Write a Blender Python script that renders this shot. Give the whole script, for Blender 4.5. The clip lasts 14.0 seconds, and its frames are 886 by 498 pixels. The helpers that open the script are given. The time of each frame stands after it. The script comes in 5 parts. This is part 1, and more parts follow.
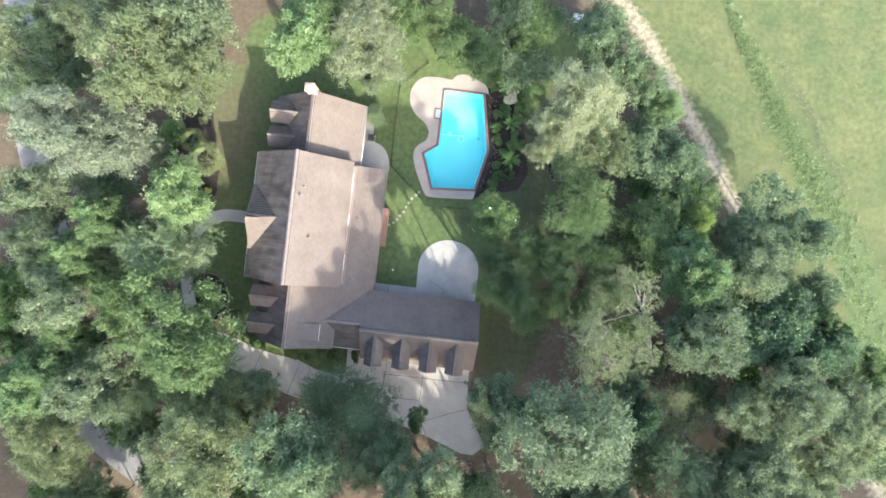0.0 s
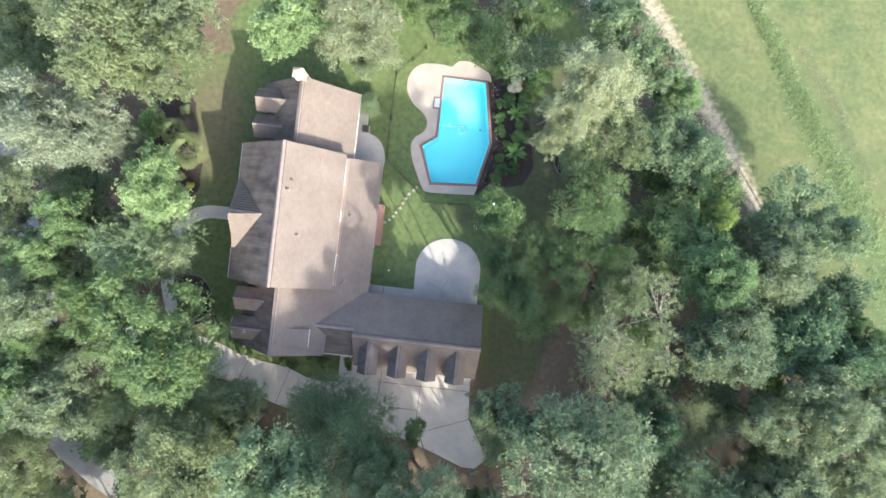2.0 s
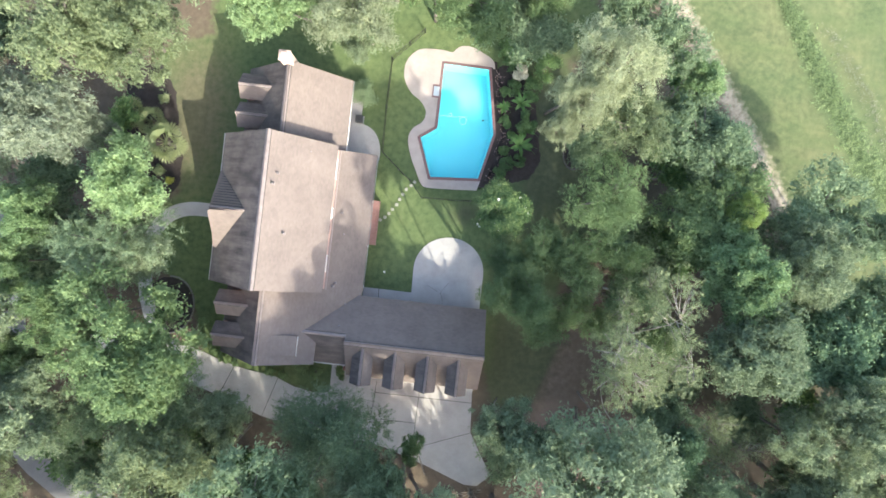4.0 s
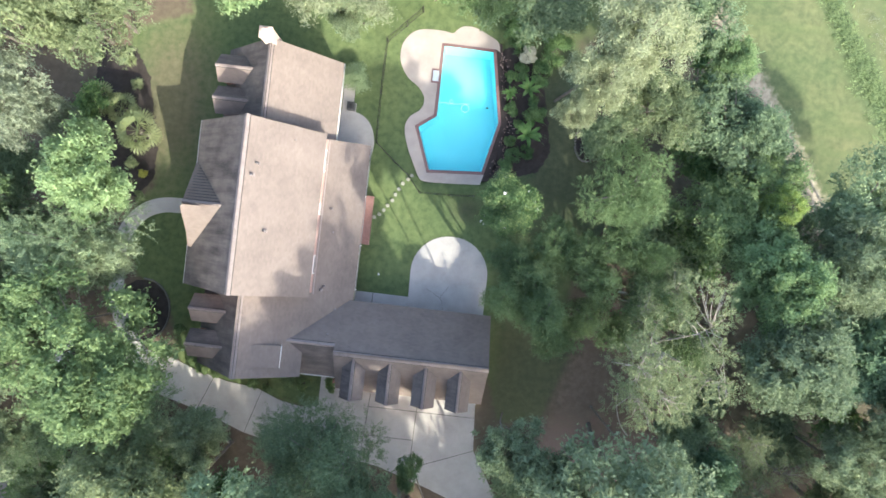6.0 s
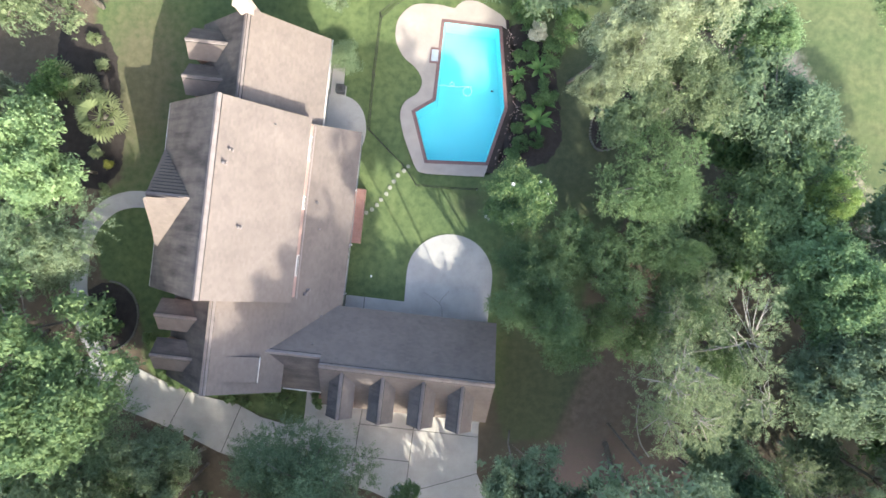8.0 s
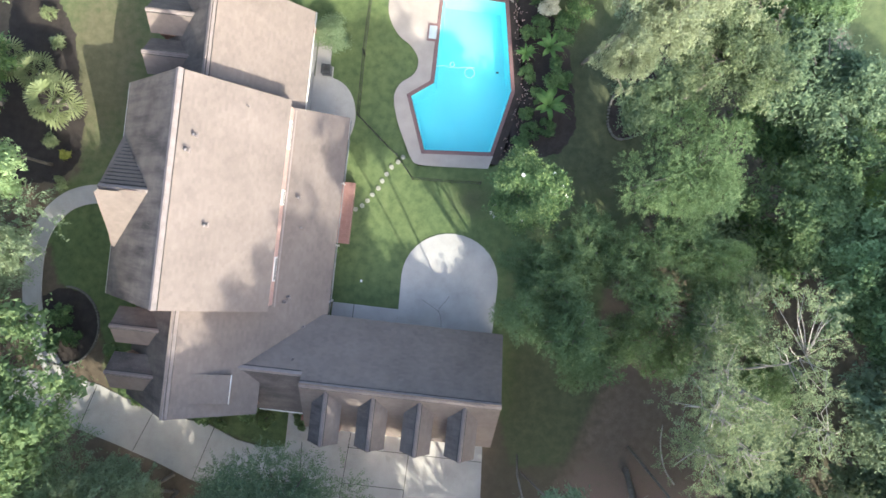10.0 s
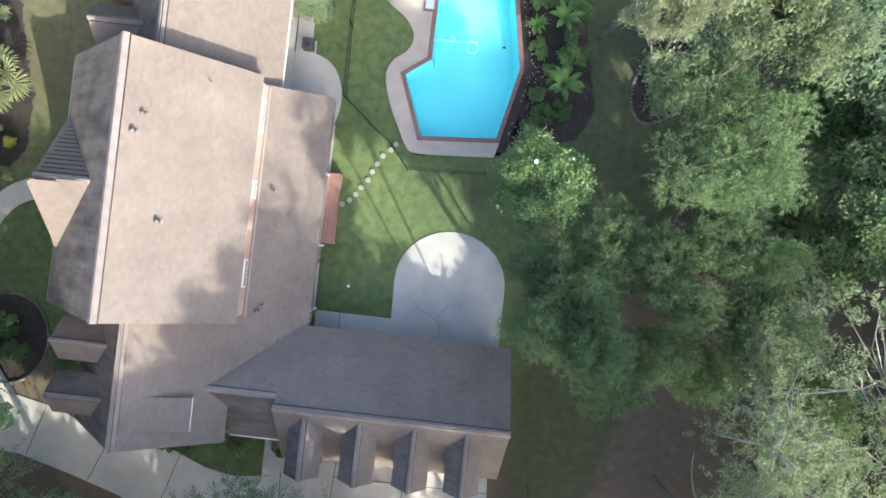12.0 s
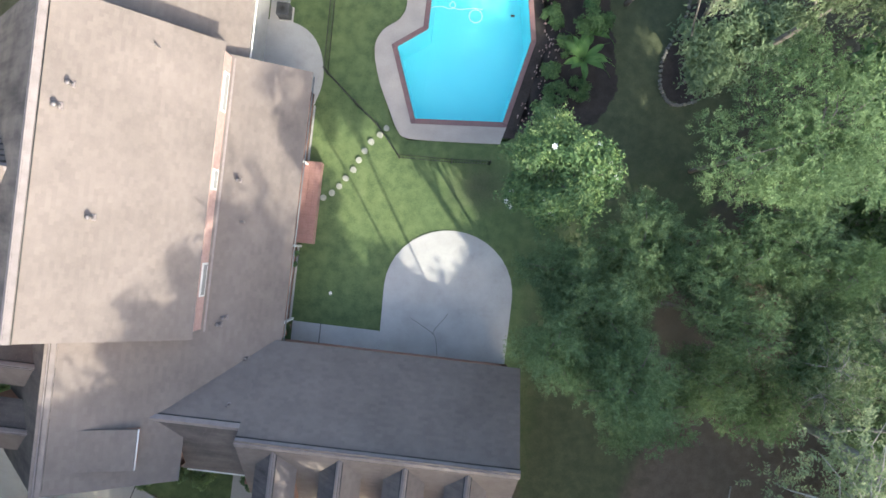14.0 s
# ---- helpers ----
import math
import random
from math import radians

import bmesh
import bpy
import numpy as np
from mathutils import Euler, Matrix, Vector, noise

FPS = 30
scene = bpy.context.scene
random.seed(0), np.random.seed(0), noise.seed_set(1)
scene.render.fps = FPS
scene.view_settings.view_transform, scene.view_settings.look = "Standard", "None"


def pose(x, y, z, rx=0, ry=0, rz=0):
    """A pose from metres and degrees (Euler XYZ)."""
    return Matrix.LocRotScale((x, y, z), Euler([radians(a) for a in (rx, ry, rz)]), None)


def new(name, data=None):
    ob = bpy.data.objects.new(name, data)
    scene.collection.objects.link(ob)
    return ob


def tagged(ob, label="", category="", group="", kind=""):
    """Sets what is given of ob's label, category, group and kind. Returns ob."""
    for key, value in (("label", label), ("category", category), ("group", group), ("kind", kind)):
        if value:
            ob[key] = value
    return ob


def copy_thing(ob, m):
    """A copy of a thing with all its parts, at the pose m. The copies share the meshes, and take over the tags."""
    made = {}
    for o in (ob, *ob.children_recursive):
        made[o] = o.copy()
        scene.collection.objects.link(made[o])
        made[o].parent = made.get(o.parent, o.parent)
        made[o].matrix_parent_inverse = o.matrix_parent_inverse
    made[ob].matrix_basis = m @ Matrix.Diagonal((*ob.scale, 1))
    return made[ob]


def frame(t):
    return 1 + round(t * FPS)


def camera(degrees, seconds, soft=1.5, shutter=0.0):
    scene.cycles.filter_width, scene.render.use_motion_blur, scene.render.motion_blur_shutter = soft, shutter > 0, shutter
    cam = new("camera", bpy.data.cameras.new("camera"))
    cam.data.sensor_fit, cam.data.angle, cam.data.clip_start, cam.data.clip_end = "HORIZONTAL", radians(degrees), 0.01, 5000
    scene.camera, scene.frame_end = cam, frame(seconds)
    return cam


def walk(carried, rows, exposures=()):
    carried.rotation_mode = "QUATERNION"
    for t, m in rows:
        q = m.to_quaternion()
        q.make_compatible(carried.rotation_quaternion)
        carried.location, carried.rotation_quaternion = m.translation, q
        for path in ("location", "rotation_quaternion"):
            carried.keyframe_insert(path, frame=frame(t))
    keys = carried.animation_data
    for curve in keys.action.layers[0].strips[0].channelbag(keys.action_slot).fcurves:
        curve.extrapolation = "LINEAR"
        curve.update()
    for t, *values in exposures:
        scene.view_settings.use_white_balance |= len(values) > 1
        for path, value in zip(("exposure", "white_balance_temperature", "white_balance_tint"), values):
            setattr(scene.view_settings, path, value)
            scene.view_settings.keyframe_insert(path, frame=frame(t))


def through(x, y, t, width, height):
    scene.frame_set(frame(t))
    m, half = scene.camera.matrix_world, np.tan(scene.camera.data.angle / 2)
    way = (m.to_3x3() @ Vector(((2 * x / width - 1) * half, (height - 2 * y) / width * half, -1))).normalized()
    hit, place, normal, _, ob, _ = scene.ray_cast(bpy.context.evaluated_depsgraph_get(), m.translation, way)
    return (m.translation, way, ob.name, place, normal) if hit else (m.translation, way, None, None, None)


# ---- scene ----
# The camera sinks straight down over the lot. The world is turned so that the house lies square to the axes.
cam = camera(73.7, 14.0, soft=1.6)
ROWS = [
    (0.0, -0.00, 0.00, 57.50, -0.17, 0.12, 6.50),
    (0.5, -0.06, -0.00, 56.52, -0.22, 0.04, 6.48),
    (1.0, -0.11, 0.01, 55.57, -0.25, -0.00, 6.48),
    (1.5, -0.13, 0.01, 54.62, -0.28, -0.04, 6.51),
    (2.0, -0.17, 0.01, 53.67, -0.30, -0.10, 6.51),
    (2.5, -0.24, -0.02, 52.69, -0.30, -0.17, 6.52),
    (3.0, -0.26, -0.06, 51.75, -0.27, -0.21, 6.50),
    (5.5, -0.14, -0.24, 46.40, -0.05, -0.13, 6.50),
    (6.0, -0.12, -0.28, 45.29, -0.00, -0.10, 6.50),
    (6.5, -0.09, -0.31, 44.20, 0.05, -0.07, 6.50),
    (7.0, -0.07, -0.36, 43.05, 0.11, -0.04, 6.48),
    (7.5, -0.06, -0.42, 41.82, 0.16, -0.04, 6.45),
    (8.0, -0.05, -0.47, 40.63, 0.20, -0.05, 6.46),
    (10.5, 0.04, -0.41, 34.93, 0.29, -0.01, 6.47),
    (11.0, 0.07, -0.40, 33.78, 0.31, 0.04, 6.43),
    (11.5, 0.11, -0.35, 32.63, 0.31, 0.10, 6.42),
    (12.0, 0.17, -0.37, 31.50, 0.30, 0.16, 6.44),
    (12.5, 0.24, -0.34, 30.34, 0.27, 0.22, 6.44),
    (13.0, 0.28, -0.31, 29.19, 0.19, 0.20, 6.46),
    (13.5, 0.26, -0.18, 28.12, 0.05, 0.15, 6.51),
    (14.0, 0.20, -0.06, 27.09, -0.16, 0.09, 6.65),
]
walk(cam, [(t, pose(x, y, z, rx, ry, rz)) for t, x, y, z, rx, ry, rz in ROWS], [(0.0, 2.67, 7020, 6.4), (6.5, 2.72, 6970, 6.0), (11.0, 2.68, 6930, 5.1), (14.0, 2.62, 6910, 4.4)])

# ---- light ----
SUN_WAY = Vector((-0.83, 1.2, -1.0)).normalized()
sun = new("sun", bpy.data.lights.new("sun", "SUN"))
sun.data.energy, sun.data.angle, sun.data.color = 1.52, radians(0.5), (1.0, 0.955, 0.875)
sun.matrix_world = SUN_WAY.to_track_quat("-Z", "Y").to_matrix().to_4x4()
world = bpy.data.worlds.new("world")
scene.world = world
world.use_nodes = True
sky = world.node_tree.nodes.new("ShaderNodeTexSky")
sky.sky_type, sky.sun_disc = "NISHITA", False
sky.sun_elevation, sky.sun_rotation = math.asin(-SUN_WAY.z), math.atan2(-SUN_WAY.x, -SUN_WAY.y)
sky.air_density, sky.dust_density, sky.ozone_density = 0.65, 2.0, 0.5
world.node_tree.links.new(sky.outputs[0], world.node_tree.nodes["Background"].inputs[0])
world.node_tree.nodes["Background"].inputs[1].default_value = 0.15

# ---- materials ----
def shade(name, rough=0.8, metal=0.0):
    m = bpy.data.materials.new(name)
    m.use_nodes = True
    b = m.node_tree.nodes["Principled BSDF"]
    b.inputs["Roughness"].default_value, b.inputs["Metallic"].default_value = rough, metal
    b.inputs["Specular IOR Level"].default_value = 0.3
    return m, m.node_tree, b


def coords(nt):
    n = nt.nodes.new("ShaderNodeNewGeometry")
    return n.outputs["Position"]


def noisy(nt, scale, detail=4.0, rough=0.55, vec=None):
    n = nt.nodes.new("ShaderNodeTexNoise")
    n.inputs["Scale"].default_value, n.inputs["Detail"].default_value, n.inputs["Roughness"].default_value = scale, detail, rough
    nt.links.new(vec or coords(nt), n.inputs["Vector"])
    return n.outputs["Fac"]


def ramp(nt, fac, stops):
    n = nt.nodes.new("ShaderNodeValToRGB")
    els = n.color_ramp.elements
    while len(els) < len(stops):
        els.new(0.5)
    for e, (p, c) in zip(els, stops):
        e.position, e.color = p, (*c, 1)
    nt.links.new(fac, n.inputs["Fac"])
    return n.outputs["Color"]


def mixed(nt, fac, a, b, mode="MIX"):
    n = nt.nodes.new("ShaderNodeMix")
    n.data_type, n.blend_type = "RGBA", mode
    for sock, v in ((n.inputs[0], fac), (n.inputs[6], a), (n.inputs[7], b)):
        if hasattr(v, "is_linked"):
            nt.links.new(v, sock)
        else:
            sock.default_value = v if sock == n.inputs[0] else (*v, 1)
    return n.outputs[2]


def calc(nt, op, a, b=0.0, clamp=False):
    n = nt.nodes.new("ShaderNodeMath")
    n.operation, n.use_clamp = op, clamp
    for sock, v in ((n.inputs[0], a), (n.inputs[1], b)):
        if hasattr(v, "is_linked"):
            nt.links.new(v, sock)
        else:
            sock.default_value = v
    return n.outputs[0]


def attr(nt, name):
    n = nt.nodes.new("ShaderNodeAttribute")
    n.attribute_name = name
    return n.outputs["Fac"]


def bumped(nt, b, height, strength=0.4, dist=0.02):
    n = nt.nodes.new("ShaderNodeBump")
    n.inputs["Strength"].default_value, n.inputs["Distance"].default_value = strength, dist
    nt.links.new(height, n.inputs["Height"])
    nt.links.new(n.outputs[0], b.inputs["Normal"])


def island(nt):
    return nt.nodes.new("ShaderNodeNewGeometry").outputs["Random Per Island"]


def chance(nt):
    return nt.nodes.new("ShaderNodeObjectInfo").outputs["Random"]


def plain(name, dark, light, scale=3.0, fine=40.0, rough=0.8, metal=0.0, bump=0.2, spread=None):
    """Two-tone material, with a coarse and a fine variation and relief."""
    m, nt, b = shade(name, rough, metal)
    big, small = noisy(nt, scale), noisy(nt, fine, 2.0)
    fac = calc(nt, "ADD", calc(nt, "MULTIPLY", big, 0.6), calc(nt, "MULTIPLY", small, 0.4))
    if spread:
        fac = calc(nt, "ADD", calc(nt, "MULTIPLY", fac, 1 - spread), calc(nt, "MULTIPLY", island(nt), spread))
    nt.links.new(ramp(nt, fac, [(0.3, dark), (0.7, light)]), b.inputs["Base Color"])
    if bump:
        bumped(nt, b, small, bump)
    return m


def shingle_material(name, dark, light, stain=0.0):
    m, nt, b = shade(name, 0.92)
    wash = noisy(nt, 0.55, 5.0, 0.6)
    grit = noisy(nt, 55.0, 2.0)
    piece = calc(nt, "ADD", calc(nt, "MULTIPLY", island(nt), 0.55), calc(nt, "MULTIPLY", chance(nt), 0.45))
    fac = calc(nt, "ADD", calc(nt, "MULTIPLY", piece, 0.17), calc(nt, "ADD", calc(nt, "MULTIPLY", wash, 0.45), calc(nt, "MULTIPLY", grit, 0.33)))
    col = ramp(nt, fac, [(0.3, dark), (0.68, light)])
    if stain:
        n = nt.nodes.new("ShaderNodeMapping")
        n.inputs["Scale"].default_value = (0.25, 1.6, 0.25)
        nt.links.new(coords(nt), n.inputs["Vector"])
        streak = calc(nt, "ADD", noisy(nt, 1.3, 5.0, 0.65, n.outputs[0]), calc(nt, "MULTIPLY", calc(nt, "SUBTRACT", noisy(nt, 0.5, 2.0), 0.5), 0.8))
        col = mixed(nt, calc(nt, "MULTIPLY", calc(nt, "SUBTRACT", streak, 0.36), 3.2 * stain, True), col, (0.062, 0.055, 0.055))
    nt.links.new(col, b.inputs["Base Color"])
    bumped(nt, b, grit, 0.5, 0.006)
    return m


def leaf_material(name, dark, mid, light, through=0.5, gloss=0.62):
    m, nt, b = shade(name, gloss)
    b.inputs["Specular IOR Level"].default_value = 0.18
    clump = noisy(nt, 0.5, 2.0)
    fac = calc(nt, "ADD", calc(nt, "MULTIPLY", island(nt), 0.34), calc(nt, "ADD", calc(nt, "MULTIPLY", clump, 0.48), calc(nt, "MULTIPLY", chance(nt), 0.25)))
    col = ramp(nt, fac, [(0.2, dark), (0.5, mid), (0.85, light)])
    nt.links.new(col, b.inputs["Base Color"])
    t = nt.nodes.new("ShaderNodeBsdfTranslucent")
    nt.links.new(col, t.inputs[0])
    s = nt.nodes.new("ShaderNodeMixShader")
    s.inputs[0].default_value = through
    nt.links.new(b.outputs[0], s.inputs[1])
    nt.links.new(t.outputs[0], s.inputs[2])
    nt.links.new(s.outputs[0], nt.nodes["Material Output"].inputs[0])
    return m


SHINGLE = shingle_material("roof_shingle", (0.127, 0.106, 0.095), (0.215, 0.18, 0.162))
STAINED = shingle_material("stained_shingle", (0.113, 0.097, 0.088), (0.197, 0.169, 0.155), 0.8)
CAP = plain("ridge_cap", (0.16, 0.138, 0.132), (0.255, 0.22, 0.21), 2.0, 50.0, 0.9)
BRICKWALL = plain("brick_wall", (0.22, 0.12, 0.09), (0.36, 0.21, 0.16), 6.0, 40.0, 0.9)
BRICK = plain("brick_red", (0.19, 0.098, 0.084), (0.36, 0.215, 0.185), 4.0, 60.0, 0.85, spread=0.5)
COPING = plain("coping_brick", (0.13, 0.075, 0.075), (0.25, 0.155, 0.15), 5.0, 60.0, 0.8, spread=0.5)
CHIMNEY = plain("chimney_brick", (0.33, 0.25, 0.215), (0.5, 0.4, 0.35), 6.0, 50.0, 0.9, spread=0.4)
TRIM = plain("white_paint", (0.66, 0.65, 0.62), (0.80, 0.79, 0.77), 2.0, 30.0, 0.5, bump=0.05)
PIPE = plain("vent_metal", (0.10, 0.09, 0.09), (0.22, 0.20, 0.20), 8.0, 60.0, 0.5, 0.4)
PINKWALL = plain("pink_brick", (0.4, 0.25, 0.22), (0.56, 0.385, 0.345), 5.0, 40.0, 0.9)
FLASH = plain("flashing", (0.2, 0.165, 0.155), (0.31, 0.26, 0.245), 6.0, 60.0, 0.5, 0.2)
CRACKMAT = plain("crack_dirt", (0.1, 0.097, 0.09), (0.2, 0.195, 0.18), 4.0, 40.0, 0.95)
STREETMAT = plain("street_asphalt", (0.15, 0.152, 0.158), (0.25, 0.252, 0.258), 0.7, 25.0, 0.9)
CONCRETE, _nt, _b = shade("concrete", 0.9)
_tone = calc(_nt, "ADD", calc(_nt, "MULTIPLY", noisy(_nt, 0.6, 6.0, 0.65), 0.65), calc(_nt, "MULTIPLY", noisy(_nt, 30.0, 2.0), 0.35))
_stain = calc(_nt, "MULTIPLY", calc(_nt, "SUBTRACT", noisy(_nt, 0.9, 5.0, 0.7), 0.55), 3.0, True)
_nt.links.new(mixed(_nt, calc(_nt, "MULTIPLY", _stain, 0.45), ramp(_nt, _tone, [(0.32, (0.305, 0.298, 0.28)), (0.68, (0.45, 0.44, 0.418))]), (0.185, 0.18, 0.167)), _b.inputs["Base Color"])
bumped(_nt, _b, noisy(_nt, 30.0, 2.0), 0.2)
STEPMAT = plain("pale_step", (0.42, 0.5, 0.52), (0.55, 0.64, 0.66), 3.0, 30.0, 0.6)
DECKMAT = plain("pool_deck_concrete", (0.285, 0.255, 0.228), (0.428, 0.38, 0.342), 0.9, 20.0, 0.9)
EDGING = plain("edging_stone", (0.09, 0.088, 0.08), (0.19, 0.186, 0.168), 4.0, 40.0, 0.9)
SOIL = plain("soil", (0.02, 0.017, 0.015), (0.06, 0.05, 0.045), 1.5, 16.0, 0.95, bump=0.6)
STONE = plain("stone", (0.2, 0.205, 0.17), (0.36, 0.36, 0.3), 4.0, 40.0, 0.9)
IRON = plain("black_iron", (0.025, 0.024, 0.023), (0.055, 0.052, 0.05), 5.0, 50.0, 0.5, 0.3)
BARK = plain("bark", (0.09, 0.078, 0.066), (0.22, 0.198, 0.175), 3.0, 30.0, 0.95, bump=0.6)
PALEBARK = plain("pale_bark", (0.17, 0.158, 0.142), (0.33, 0.315, 0.285), 3.0, 30.0, 0.9, bump=0.5)
GREYMETAL = plain("grey_metal", (0.16, 0.17, 0.17), (0.3, 0.31, 0.31), 4.0, 60.0, 0.5, 0.2)
DARKCASE = plain("dark_case", (0.05, 0.055, 0.06), (0.1, 0.105, 0.11), 4.0, 60.0, 0.5, 0.2)
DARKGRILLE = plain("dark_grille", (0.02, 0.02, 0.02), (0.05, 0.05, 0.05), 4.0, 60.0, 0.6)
BLIND = plain("blind_behind_glass", (0.3, 0.29, 0.28), (0.42, 0.41, 0.4), 2.0, 20.0, 0.15, bump=0)
PETAL = plain("white_petal", (0.7, 0.69, 0.64), (0.82, 0.81, 0.78), 5.0, 40.0, 0.7, bump=0)
PINKPETAL = plain("pale_bloom", (0.3, 0.19, 0.18), (0.5, 0.38, 0.35), 5.0, 40.0, 0.7, bump=0, spread=0.6)

PLASTER, _nt, _b = shade("pool_plaster", 0.6)
_nt.links.new(ramp(_nt, noisy(_nt, 0.35, 3.0), [(0.3, (0.12, 0.69, 0.73)), (0.7, (0.165, 0.76, 0.79))]), _b.inputs["Base Color"])
WATER, _nt, _b = shade("pool_water", 0.03)
_b.inputs["Base Color"].default_value = (0.86, 0.98, 1.0, 1)
_b.inputs["Transmission Weight"].default_value, _b.inputs["IOR"].default_value = 1.0, 1.33
bumped(_nt, _b, noisy(_nt, 1.6, 3.0), 0.08, 0.05)

LEAF = {
    "oak": leaf_material("oak_leaf", (0.11, 0.15, 0.092), (0.205, 0.265, 0.16), (0.30, 0.365, 0.225)),
    "olive": leaf_material("olive_oak_leaf", (0.1, 0.137, 0.074), (0.186, 0.236, 0.13), (0.27, 0.322, 0.174)),
    "silver": leaf_material("silver_oak_leaf", (0.145, 0.182, 0.13), (0.24, 0.288, 0.204), (0.33, 0.38, 0.272)),
    "bright": leaf_material("bright_leaf", (0.105, 0.175, 0.085), (0.205, 0.305, 0.148), (0.315, 0.425, 0.215)),
    "gum": leaf_material("gum_leaf", (0.074, 0.128, 0.058), (0.143, 0.217, 0.1), (0.216, 0.295, 0.134)),
    "dark": leaf_material("dark_leaf", (0.088, 0.138, 0.082), (0.172, 0.245, 0.143), (0.27, 0.352, 0.206)),
    "fine": leaf_material("fine_leaf", (0.064, 0.112, 0.056), (0.122, 0.19, 0.093), (0.205, 0.28, 0.135)),
    "teal": leaf_material("teal_leaf", (0.076, 0.114, 0.072), (0.148, 0.203, 0.124), (0.225, 0.29, 0.182)),
    "deep": leaf_material("deep_leaf", (0.064, 0.115, 0.07), (0.124, 0.205, 0.118), (0.21, 0.305, 0.165)),
    "fresh": leaf_material("fresh_leaf", (0.11, 0.17, 0.06), (0.2, 0.29, 0.096), (0.3, 0.38, 0.135)),
    "pine": leaf_material("pine_needle", (0.145, 0.175, 0.105), (0.25, 0.29, 0.178), (0.36, 0.405, 0.255)),
    "magnolia": leaf_material("magnolia_leaf", (0.042, 0.085, 0.038), (0.095, 0.165, 0.064), (0.42, 0.51, 0.18), 0.2, 0.4),
    "palm": leaf_material("palm_leaf", (0.17, 0.225, 0.11), (0.31, 0.37, 0.195), (0.48, 0.52, 0.31)),
    "shrub": leaf_material("shrub_leaf", (0.052, 0.104, 0.046), (0.111, 0.195, 0.085), (0.221, 0.338, 0.130)),
    "banana": leaf_material("banana_leaf", (0.06, 0.13, 0.045), (0.12, 0.24, 0.08), (0.22, 0.36, 0.13)),
    "yellow": leaf_material("yellow_leaf", (0.2, 0.24, 0.05), (0.4, 0.42, 0.1), (0.6, 0.55, 0.15)),
    "grey": leaf_material("grey_leaf", (0.15, 0.15, 0.125), (0.26, 0.26, 0.215), (0.4, 0.4, 0.34)),
    "pale": leaf_material("cream_leaf", (0.34, 0.34, 0.24), (0.5, 0.5, 0.38), (0.66, 0.65, 0.52), 0.2),
    "weed": leaf_material("weed_leaf", (0.1, 0.155, 0.066), (0.15, 0.215, 0.095), (0.21, 0.275, 0.128), 0.35),
}

# ground: one sheet; the areas come from painted masks of its vertices
GROUND, _nt, _b = shade("ground_cover", 0.95)
_fine, _mid, _big = noisy(_nt, 22.0, 4.0, 0.7), noisy(_nt, 2.2, 4.0), noisy(_nt, 0.22, 4.0)
_grain = calc(_nt, "ADD", calc(_nt, "MULTIPLY", _fine, 0.5), calc(_nt, "MULTIPLY", _mid, 0.5))


def area(mask, soft=0.25):
    """A mask with a broken edge."""
    a = calc(_nt, "ADD", attr(_nt, mask), calc(_nt, "MULTIPLY", calc(_nt, "SUBTRACT", _mid, 0.5), 0.9))
    return calc(_nt, "MULTIPLY", calc(_nt, "SUBTRACT", a, 0.5 - soft / 2), 1 / soft, True)


_floor = ramp(_nt, _grain, [(0.3, (0.076, 0.062, 0.045)), (0.7, (0.152, 0.12, 0.088))])
_litter = ramp(_nt, _grain, [(0.3, (0.185, 0.124, 0.108)), (0.72, (0.335, 0.23, 0.2))])
_lawn = mixed(_nt, _big, ramp(_nt, _grain, [(0.36, (0.036, 0.07, 0.03)), (0.66, (0.086, 0.138, 0.062))]), ramp(_nt, _grain, [(0.36, (0.076, 0.107, 0.039)), (0.66, (0.172, 0.206, 0.083))]))
_dry = ramp(_nt, _grain, [(0.3, (0.07, 0.073, 0.04)), (0.72, (0.148, 0.14, 0.086))])
_turf = calc(_nt, "ADD", calc(_nt, "MULTIPLY", _fine, 0.3), calc(_nt, "ADD", calc(_nt, "MULTIPLY", _mid, 0.4), calc(_nt, "MULTIPLY", noisy(_nt, 0.7, 4.0, 0.65), 0.3)))
_field = mixed(_nt, calc(_nt, "MULTIPLY", calc(_nt, "SUBTRACT", _big, 0.36), 3.6, True), ramp(_nt, _turf, [(0.36, (0.046, 0.072, 0.03)), (0.64, (0.106, 0.134, 0.06))]), ramp(_nt, _turf, [(0.36, (0.068, 0.086, 0.038)), (0.64, (0.146, 0.158, 0.076))]))
_map = _nt.nodes.new("ShaderNodeMapping")
_map.inputs["Rotation"].default_value, _map.inputs["Scale"].default_value = (0, 0, radians(57)), (0.12, 1.1, 1.0)
_nt.links.new(coords(_nt), _map.inputs["Vector"])
_swath = calc(_nt, "MULTIPLY", calc(_nt, "SUBTRACT", noisy(_nt, 0.7, 5.0, 0.65, _map.outputs[0]), 0.47), 3.5, True)
_field = mixed(_nt, calc(_nt, "MULTIPLY", _swath, 0.55), _field, (0.075, 0.112, 0.04))
_weed = ramp(_nt, _turf, [(0.38, (0.056, 0.09, 0.037)), (0.62, (0.112, 0.154, 0.07))])
_sand = ramp(_nt, _turf, [(0.34, (0.17, 0.148, 0.102)), (0.62, (0.37, 0.325, 0.25))])
_mulch = ramp(_nt, _grain, [(0.3, (0.018, 0.015, 0.014)), (0.7, (0.056, 0.047, 0.043))])
_col = mixed(_nt, area("litter", 0.6), _floor, _litter)
_col = mixed(_nt, area("lawn", 0.4), _col, _lawn)
